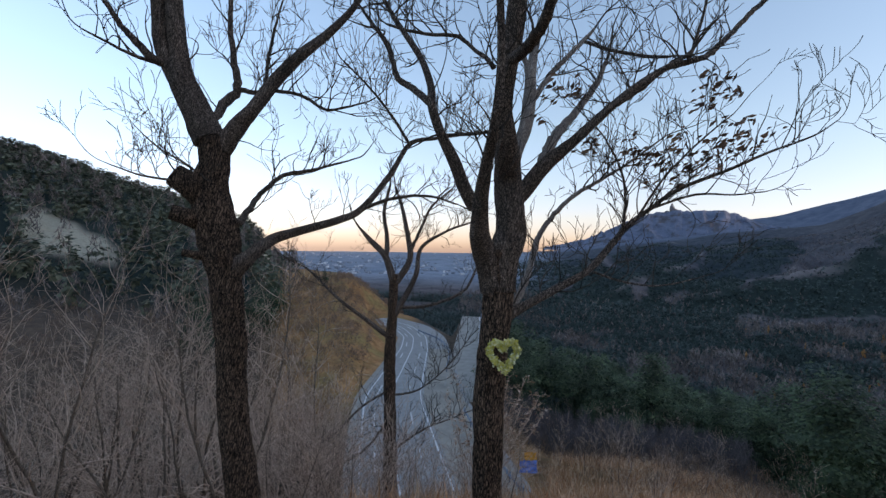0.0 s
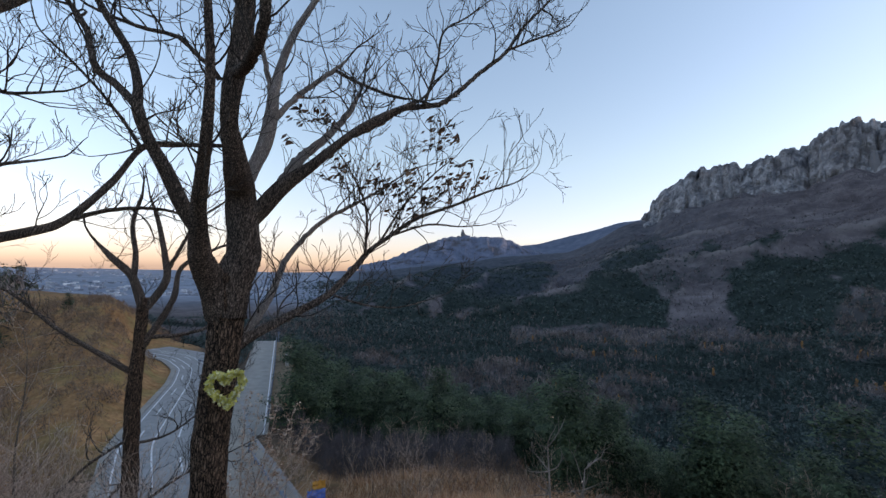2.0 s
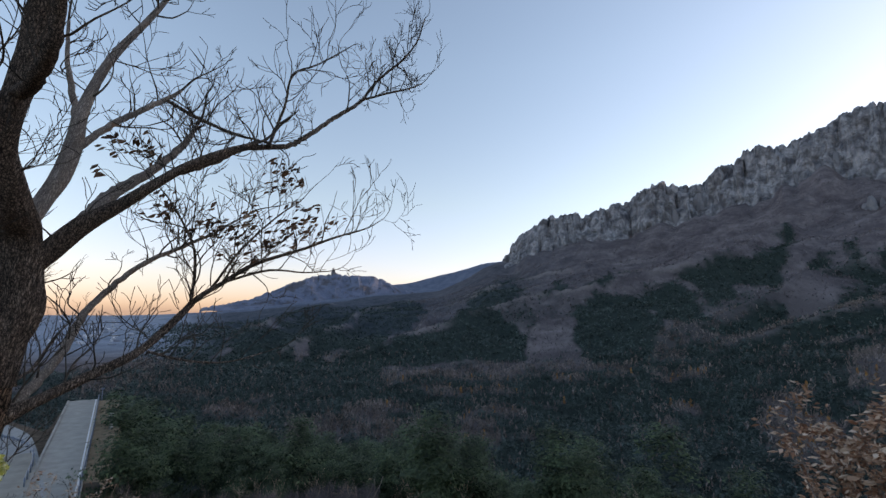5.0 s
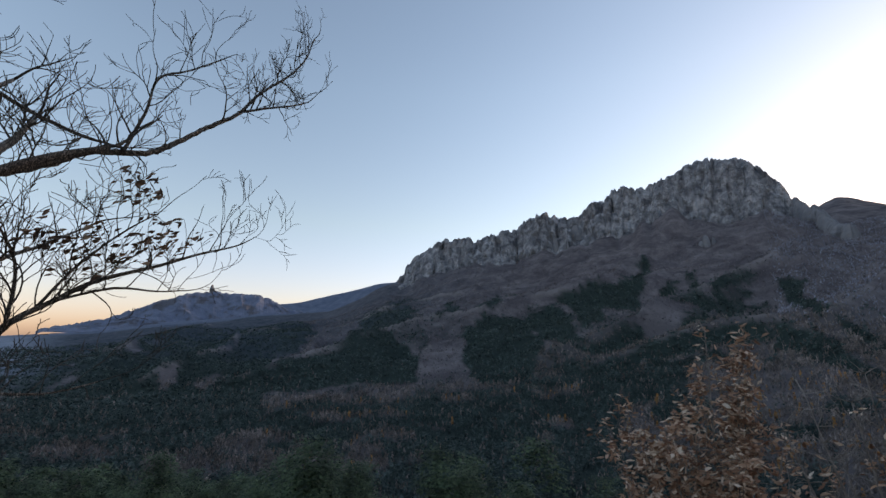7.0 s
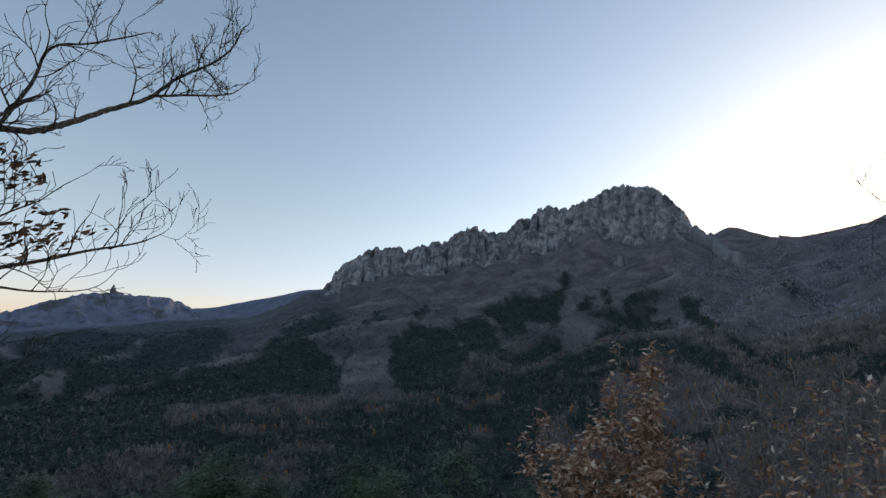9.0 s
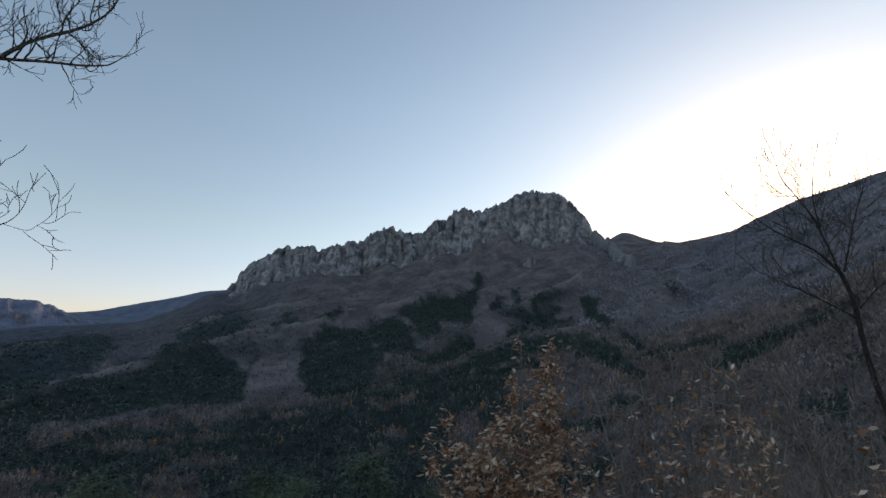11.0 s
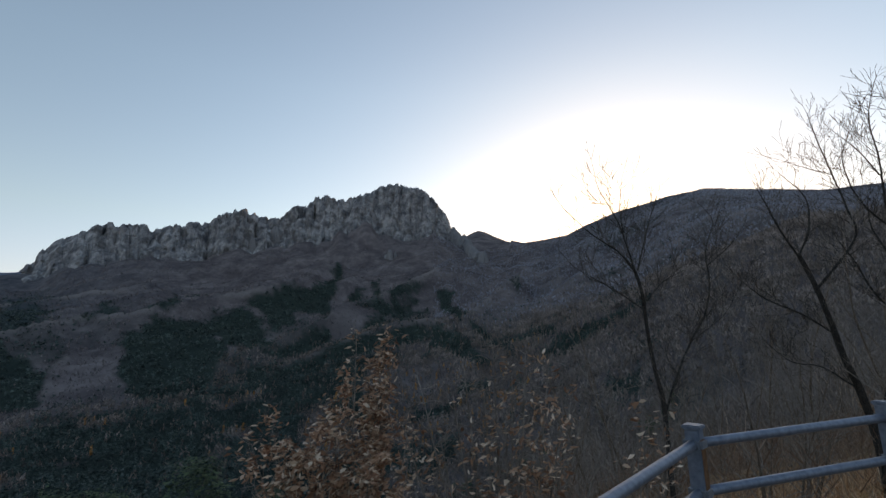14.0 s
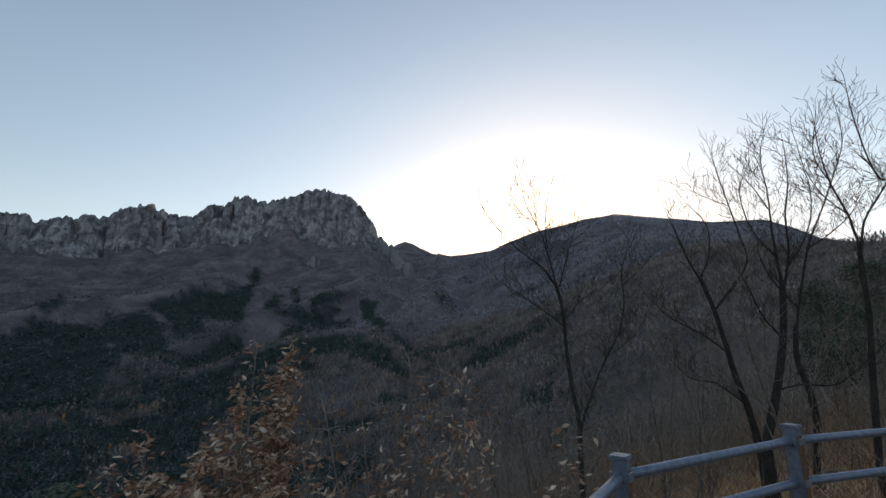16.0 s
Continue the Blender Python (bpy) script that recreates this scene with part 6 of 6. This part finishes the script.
def bare_wood():
    rnd = random.Random(77)
    kinds = [bare_tree(100 + i, 6.5, 1.0, BARK_GREY, TWIG_PALE, 1 + i % 3) for i in range(6)]
    dark = [bare_tree(200 + i, 7.0, 1.05, BARK_GREY, TWIG_SHRUB, 1 + i % 2) for i in range(5)]
    lean = [bare_tree(150 + i, 6.5, 1.15, BARK_GREY, TWIG_PALE, 1 + i % 3, 1, 0.006) for i in range(5)]
    young = [bare_tree(170 + i, 4.2, 1.9, BARK_GREY, TWIG_PALE, 2, 1, 0.006) for i in range(4)]
    for k in kinds + lean + young:
        tagged(k, "leafless grey-brown young tree on the slope", "tree", "bare wood below the viewpoint")
    for k in dark:
        tagged(k, "leafless dark tree on the rising slope", "tree", "bare wood beyond the railing")

    far_wood = {"bark": [], "twig": []}

    def plant(src, x, y, s):
        if math.hypot(x, y) > 38:
            m = np.array(Matrix.Translation((x, y, ground_z(x, y))) @ Matrix.Rotation(rnd.uniform(0, 6.28), 4, "Z") @ Matrix.Diagonal((s, s, s * rnd.uniform(0.85, 1.2), 1)))
            for key, ob in zip(("bark", "twig"), src.children):
                co = np.empty(3 * len(ob.data.vertices))
                ob.data.vertices.foreach_get("co", co)
                far_wood[key].append((co.reshape(-1, 3) @ m[:3, :3].T + m[:3, 3], [tuple(p.vertices) for p in ob.data.polygons], ob.data.materials[0]))
            return None
        return copy_thing(src, Matrix.Translation((x, y, ground_z(x, y))) @ Matrix.Rotation(rnd.uniform(0, 6.28), 4, "Z") @ Matrix.Diagonal((s, s, s * rnd.uniform(0.85, 1.2), 1)))

    # left below the first oak
    for _ in range(230):
        az, r = radians(rnd.uniform(-62, -8)), 8 + 80 * rnd.random() ** 1.3
        x, y = r * math.sin(az), r * math.cos(az)
        d, w = line_dist(np.array([x]), np.array([y]), ROAD_LINE)
        if d[0] < w[0] / 2 + 2 or (r > 40 and math.degrees(az) > -21) or (r < 13 and math.degrees(az) > -24):
            continue
        plant(rnd.choice(kinds if r < 28 else lean), x, y, min(rnd.uniform(0.75, 1.15), (1.6 + (0.03 + 0.06 * rnd.random()) * r - ground_z(x, y)) / 7.5))
    # between the oaks, low
    for _ in range(12):
        az, r = radians(rnd.uniform(-20, 30)), rnd.uniform(9, 21)
        plant(rnd.choice(kinds), r * math.sin(az), r * math.cos(az), rnd.uniform(0.22, 0.42))
    for az, r, size in ((-19, 9.5, 0.75), (-15.5, 10, 0.6), (-12, 9, 0.55), (-9, 11, 0.62), (-5.5, 9.6, 0.5), (-2.5, 12, 0.62), (1.5, 10.5, 0.45), (-7, 14, 0.75), (-17, 14, 0.8)):
        plant(rnd.choice(young), r * math.sin(radians(az)), r * math.cos(radians(az)), size)
    low = [bare_tree(190 + i, 3.0, 2.6, BARK_GREY, TWIG_BROWN, 2, 1, 0.0065) for i in range(3)]
    for k in low:
        tagged(k, "low spreading leafless bush on the slope above the road", "shrub", "bushes above the road")
    for az, r, size in ((-19, 12.5, 0.9), (-16, 10.5, 0.75), (-14, 12, 0.8), (-10.5, 11.5, 0.7), (-8, 13, 0.75), (-5, 11, 0.6), (-2.5, 12.5, 0.65), (0.5, 11.5, 0.5), (3, 13, 0.75), (5.5, 12.5, 0.7)):
        plant(rnd.choice(low), r * math.sin(radians(az)), r * math.cos(radians(az)), size)
    # edge of the pines
    for _ in range(36):
        az, r = radians(rnd.uniform(6, 66)), rnd.uniform(24, 50)
        plant(rnd.choice(lean), r * math.sin(az), r * math.cos(az), rnd.uniform(0.4, 0.65))
    # beyond the railing
    for _ in range(165):
        az, r = radians(rnd.uniform(100, 158)), 9 + 50 * rnd.random()
        s = rnd.uniform(0.45, 0.8) if math.degrees(az) < 122 else rnd.uniform(0.6, 0.95)
        x, y = r * math.sin(az), r * math.cos(az)
        s = min(s, (1.6 + r * (0.13 if math.degrees(az) < 128 else 0.26) * rnd.uniform(0.6, 1.0) - ground_z(x, y)) / 8.5)
        plant(rnd.choice(dark if r < 38 else lean), r * math.sin(az), r * math.cos(az), s)
    for key, words in (("bark", "thin leafless trunks of the wood farther down the slope"), ("twig", "bare brown twigs of the wood farther down the slope")):
        v, f, n = [], [], 0
        for co, faces, _ in far_wood[key]:
            v.append(co)
            f += [tuple(i + n for i in p) for p in faces]
            n += len(co)
        tagged(new("bare_wood", mesh("bare_wood", np.concatenate(v), f, BARK_GREY if key == "bark" else TWIG_PALE)), words, "forest", kind="stuff")
    for k in kinds + lean + young + dark + low:
        for o in list(k.children_recursive):
            bpy.data.objects.remove(o)
        bpy.data.objects.remove(k)


bare_wood()


# ---------------------------------------------------------------- forests
def tuft_mesh(name, centre, size, rng, mt, upright=0.0, slim=0.5, heart=None):
    """Many small pointed tufts, one at each centre; heart: the middle of the crown from which each one faces outwards."""
    n = len(centre)
    d = rng.normal(size=(n, 3))
    d[:, 2] = d[:, 2] * (1 - upright) + upright * 2.2
    if heart is not None:
        face = centre - heart
        face /= np.linalg.norm(face, axis=1, keepdims=True) + 1e-9
        face = face + rng.normal(size=(n, 3)) * 0.35 + np.array([0, 0, 0.45])
        face /= np.linalg.norm(face, axis=1, keepdims=True)
        d -= face * np.sum(d * face, axis=1, keepdims=True)
    d /= np.linalg.norm(d, axis=1, keepdims=True)
    s = np.cross(d, rng.normal(size=(n, 3)) if heart is None else face)
    s /= np.linalg.norm(s, axis=1, keepdims=True) + 1e-9
    a = size[:, None]
    v = np.stack([centre - d * a * 0.45 + s * a * slim * 1.25, centre + d * a * 0.75, centre - d * a * 0.45 - s * a * slim * 1.25], 1).reshape(-1, 3)
    f = np.arange(3 * n).reshape(-1, 3)
    me = bpy.data.meshes.new(name)
    me.from_pydata(v, [], f)
    me.materials.append(mt)
    return me


def scatter(rng, n, az0, az1, r0, r1, cover, keep_off_road=True):
    az, r = np.radians(rng.uniform(az0, az1, n)), np.sqrt(rng.uniform(r0**2, r1**2, n))
    x, y = r * np.sin(az), r * np.cos(az)
    ok = rng.uniform(size=n) < cover(x, y)
    d, w = line_dist(x, y, ROAD_LINE)
    d2, _ = line_dist(x, y, [(RAMP_A[0], RAMP_A[1], 4), (RAMP_B[0], RAMP_B[1], 4)])
    ok &= (d > w / 2 + 3) & (d2 > 3.5)
    x, y = x[ok], y[ok]
    return x, y, height(x, y)


def crowns(rng, x, y, z, h, per, spread, lump, clumps=0):
    """Tuft centres and sizes for trees of height h; clumps: boughs round which the tufts gather."""
    n = len(x)
    m = clumps or per
    t = rng.uniform(0.1, 1.0, (n, m))
    rad = spread * h[:, None] * np.sqrt(rng.uniform(0.05, 1, (n, m))) * (1.15 - t) ** 0.6
    a = rng.uniform(0, 2 * np.pi, (n, m))
    c = np.stack([rad * np.cos(a), rad * np.sin(a), h[:, None] * t], -1)
    if clumps:
        pick = rng.integers(0, m, (n, per))
        c = np.take_along_axis(c, pick[..., None], 1) + rng.normal(size=(n, per, 3)) * (h[:, None, None] * np.array([0.062, 0.062, 0.028]))
    c = (c + np.stack([x, y, z], -1)[:, None]).reshape(-1, 3)
    heart = np.repeat(np.stack([x, y, z + 0.42 * h], -1), per, 0)
    return c, (h[:, None] * lump * rng.uniform(0.6, 1.4, (n, per))).ravel(), heart


BROWN_TREE = mat_leaf("bare_branches", [(0.0, (0.15, 0.085, 0.058)), (0.5, (0.27, 0.16, 0.11)), (0.95, (0.36, 0.26, 0.2)), (1.0, (0.36, 0.2, 0.09))], 0.05)
GRASS = mat_leaf("dry_grass", [(0.0, (0.36, 0.16, 0.075)), (0.5, (0.66, 0.36, 0.2)), (1.0, (0.84, 0.6, 0.42))], 0.5)


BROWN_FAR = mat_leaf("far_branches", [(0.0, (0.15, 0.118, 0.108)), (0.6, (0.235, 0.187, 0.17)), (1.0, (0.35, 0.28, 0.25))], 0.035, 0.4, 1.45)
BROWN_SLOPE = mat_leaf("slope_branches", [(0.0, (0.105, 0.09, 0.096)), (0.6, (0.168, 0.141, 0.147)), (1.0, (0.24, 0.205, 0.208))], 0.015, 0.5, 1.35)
# blue-grey twigs: haze over the right-hand hill put into their colour
HAZE_HILL = mat_leaf("hazy_hill_branches", [(0.0, (0.19, 0.205, 0.25)), (0.6, (0.27, 0.285, 0.34)), (1.0, (0.35, 0.37, 0.43))], 0.015, 0.55, 1.3)
LARCH = mat_leaf("larch_needles", [(0.0, (0.36, 0.15, 0.05)), (1.0, (0.55, 0.28, 0.11))], 0.1)
# far pines: lightened and cooled, haze put into the needle colour
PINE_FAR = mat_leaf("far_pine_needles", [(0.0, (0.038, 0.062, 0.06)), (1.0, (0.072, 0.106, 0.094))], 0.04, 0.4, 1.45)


# brighter copy of the pine colour that stands in for light on the left hill
PINE_LIT = mat_leaf("lit_pine_needles", [(0.0, (0.07, 0.088, 0.062)), (1.0, (0.17, 0.19, 0.13))], 0.06, 0.4, 1.5)


def pine_tree(x, y, h, seed):
    rng = np.random.default_rng(seed)
    z = ground_z(x, y)
    top = tagged(empty("pine_tree", (x, y, z)), "dark green pine behind the bare trees on the slope", "tree")
    tb = Tubes()
    tb.tube([Vector((0, 0, -0.3)), Vector((0.1, 0, h * 0.5)), Vector((0, 0.1, h))], [0.14, 0.1, 0.03], 8)
    part("trunk", tb.mesh("trunk", BARK), top)
    c, size, heart = crowns(rng, np.zeros(1), np.zeros(1), np.array([h * 0.12]), np.array([h * 0.9]), 14000, 0.3, 0.014, 70)
    part("crown", tuft_mesh("crown", c, size, rng, PINE, 0.0, 0.3, heart), top)


pine_tree(29.5, -36.0, 9.5, 3)
pine_tree(31.0, -43.0, 10.0, 4)
pine_tree(-27.0, 102.0, 3.5, 5)


def forests():
    rng = np.random.default_rng(5)
    none = lambda x, y: 1 - pine_cover(x, y)
    mixed = lambda x, y: np.where((np.hypot(x, y) > 230) | (np.arctan2(x, y) > 0.07), 0.08, 0.0) + 0.84 * pine_cover(x, y)
    edge = lambda x, y: step(np.hypot(x, y) + 300 * fbm(x / 130, y / 130, 58, 4), 540, 800)
    rest = lambda x, y: (0.92 - 0.84 * pine_cover(x, y)) * (1 - edge(x, y))
    upper = lambda x, y: (1 - pine_cover(x, y)) * edge(x, y)
    jobs = [  # name, cover, count, az range, r range, height, tufts, spread, lump, material, upright, slim, boughs
        ("pine_forest", pine_cover, 210, 4, 80, 30, 75, 7.6, 2500, 0.29, 0.023, PINE, 0.1, 0.36, 30),
        ("pine_forest", pine_cover, 800, 4, 80, 75, 135, 7.8, 520, 0.29, 0.047, PINE, 0.1, 0.42, 20),
        ("pine_forest", mixed, 2800, -12, 118, 135, 280, 6.5, 70, 0.28, 0.12, PINE, 0.2, 0.42, 10),
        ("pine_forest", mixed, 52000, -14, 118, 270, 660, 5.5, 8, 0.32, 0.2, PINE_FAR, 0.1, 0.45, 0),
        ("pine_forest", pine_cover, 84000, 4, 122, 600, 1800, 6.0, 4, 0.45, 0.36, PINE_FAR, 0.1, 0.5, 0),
        ("pine_forest", pine_cover, 260, -34, -17, 60, 100, 6.0, 500, 0.28, 0.035, PINE, 0.25, 0.3, 20),
        ("pine_forest", pine_cover, 3000, -62, -17, 100, 420, 7.0, 70, 0.27, 0.11, PINE_LIT, 0.2, 0.42, 10),
        ("bare_forest", lambda x, y: 0 * x + 0.9, 1000, -62, -17, 95, 380, 7.0, 40, 0.25, 0.2, BROWN_FAR, 0.8, 0.06, 0),
        ("bare_forest", rest, 2600, 4, 118, 110, 260, 6.0, 70, 0.28, 0.2, BROWN_FAR, 0.8, 0.085, 0),
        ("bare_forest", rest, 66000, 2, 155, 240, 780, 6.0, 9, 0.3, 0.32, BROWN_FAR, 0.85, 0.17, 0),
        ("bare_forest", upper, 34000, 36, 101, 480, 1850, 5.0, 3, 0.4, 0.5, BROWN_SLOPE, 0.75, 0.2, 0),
        ("bare_forest", upper, 30000, 91, 152, 600, 1850, 5.0, 3, 0.4, 0.5, HAZE_HILL, 0.75, 0.2, 0),
        ("bare_forest", none, 2400, 103, 165, 45, 260, 5.5, 40, 0.28, 0.28, BROWN_FAR, 0.85, 0.035, 0),
        ("larch_forest", none, 640, 34, 104, 230, 560, 6.5, 26, 0.16, 0.2, LARCH, 0.5, 0.3, 0),
        ("thicket", none, 480, 8, 37, 37, 53, 2.7, 190, 0.36, 0.26, BROWN_SLOPE, 0.7, 0.011, 0),
        ("brushwood", none, 380, 5, 64, 20, 46, 1.6, 60, 0.5, 0.32, BROWN_TREE, 0.8, 0.014, 0),
        ("brushwood", none, 900, 100, 165, 11, 45, 1.7, 50, 0.5, 0.3, BROWN_TREE, 0.75, 0.014, 0),
        ("brushwood", none, 1000, -62, -6, 13, 110, 1.8, 45, 0.5, 0.35, BROWN_TREE, 0.8, 0.02, 0),
        ("brushwood", none, 800, -22, -5, 44, 125, 1.4, 60, 0.5, 0.28, BROWN_TREE, 0.6, 0.05, 0),
    ]
    for name, cover, n, a0, a1, r0, r1, h, per, spread, lump, mt, up, slim, boughs in jobs:
        x, y, z = scatter(rng, n, a0, a1, r0, r1, cover)
        hh = h * rng.uniform(0.6, 1.25, len(x))
        c, size, heart = crowns(rng, x, y, z, hh, per, spread, lump, boughs)
        label = {"pine_forest": "dark green pine forest on the slopes", "bare_forest": "leafless woodland on the valley slopes, brown to haze blue", "larch_forest": "scattered orange larches in the valley", "thicket": "dense grey-brown leafless thicket on the slope", "brushwood": "thin leafless brown brushwood on the slope"}[name]
        tagged(new(name, tuft_mesh(name, c, size, rng, mt, up, slim, heart if name == "pine_forest" else None)), label, "forest", kind="stuff")
    # dry grass on the slope below the viewpoint
    for a0, a1, r0, r1, n, size in ((-12, 75, 7, 36, 80000, 0.75), (70, 165, 3.2, 26, 45000, 0.42), (-55, -8, 6, 30, 22000, 0.45)):
        az, r = np.radians(rng.uniform(a0, a1, n)), rng.uniform(r0, r1, n)
        x, y = r * np.sin(az), r * np.cos(az)
        ok = fbm(x / 1.3, y / 1.3, 95, 3) + rng.uniform(-0.35, 0.35, n) > 0.0
        d, w = line_dist(x, y, ROAD_LINE)
        ok &= d > w / 2 + 1.5
        x, y = x[ok], y[ok]
        c = np.stack([x, y, height(x, y) + size * 0.4], -1)
        tagged(new("dry_grass", tuft_mesh("dry_grass", c, size * rng.uniform(0.5, 1.5, len(x)), rng, GRASS, 0.85, 0.022)), "dry brown grass on the slope", "grass", kind="stuff")


forests()


# ---------------------------------------------------------------- the plain: city and sea
def plain():
    rng = np.random.default_rng(8)
    n = 900
    az, r = np.radians(rng.uniform(-21, 8, n)), 1 / rng.uniform(1 / 4600, 1 / 1050, n)
    ok = fbm(np.degrees(az) / 3, r / 500, 97, 3) > -0.1
    az, r = az[ok], r[ok]
    x, y = r * np.sin(az), r * np.cos(az)
    z = height(x, y)
    v, f = [], []
    for a, b, c in zip(x, y, z):
        w, d, h = rng.uniform(2, 9) * 0.7, rng.uniform(3, 9), rng.uniform(1, 5)
        o = len(v)
        v += [(a + i * w, b + j * d, c + k) for k in (-2, h) for i, j in ((-1, -1), (1, -1), (1, 1), (-1, 1))]
        f += [(o + 4, o + 5, o + 6, o + 7)] + [(o + i, o + (i + 1) % 4, o + 4 + (i + 1) % 4, o + 4 + i) for i in range(4)]
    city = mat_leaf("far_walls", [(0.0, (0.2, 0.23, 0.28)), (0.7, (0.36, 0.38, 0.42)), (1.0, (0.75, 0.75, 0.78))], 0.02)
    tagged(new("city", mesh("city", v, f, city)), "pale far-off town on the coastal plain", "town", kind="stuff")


plain()
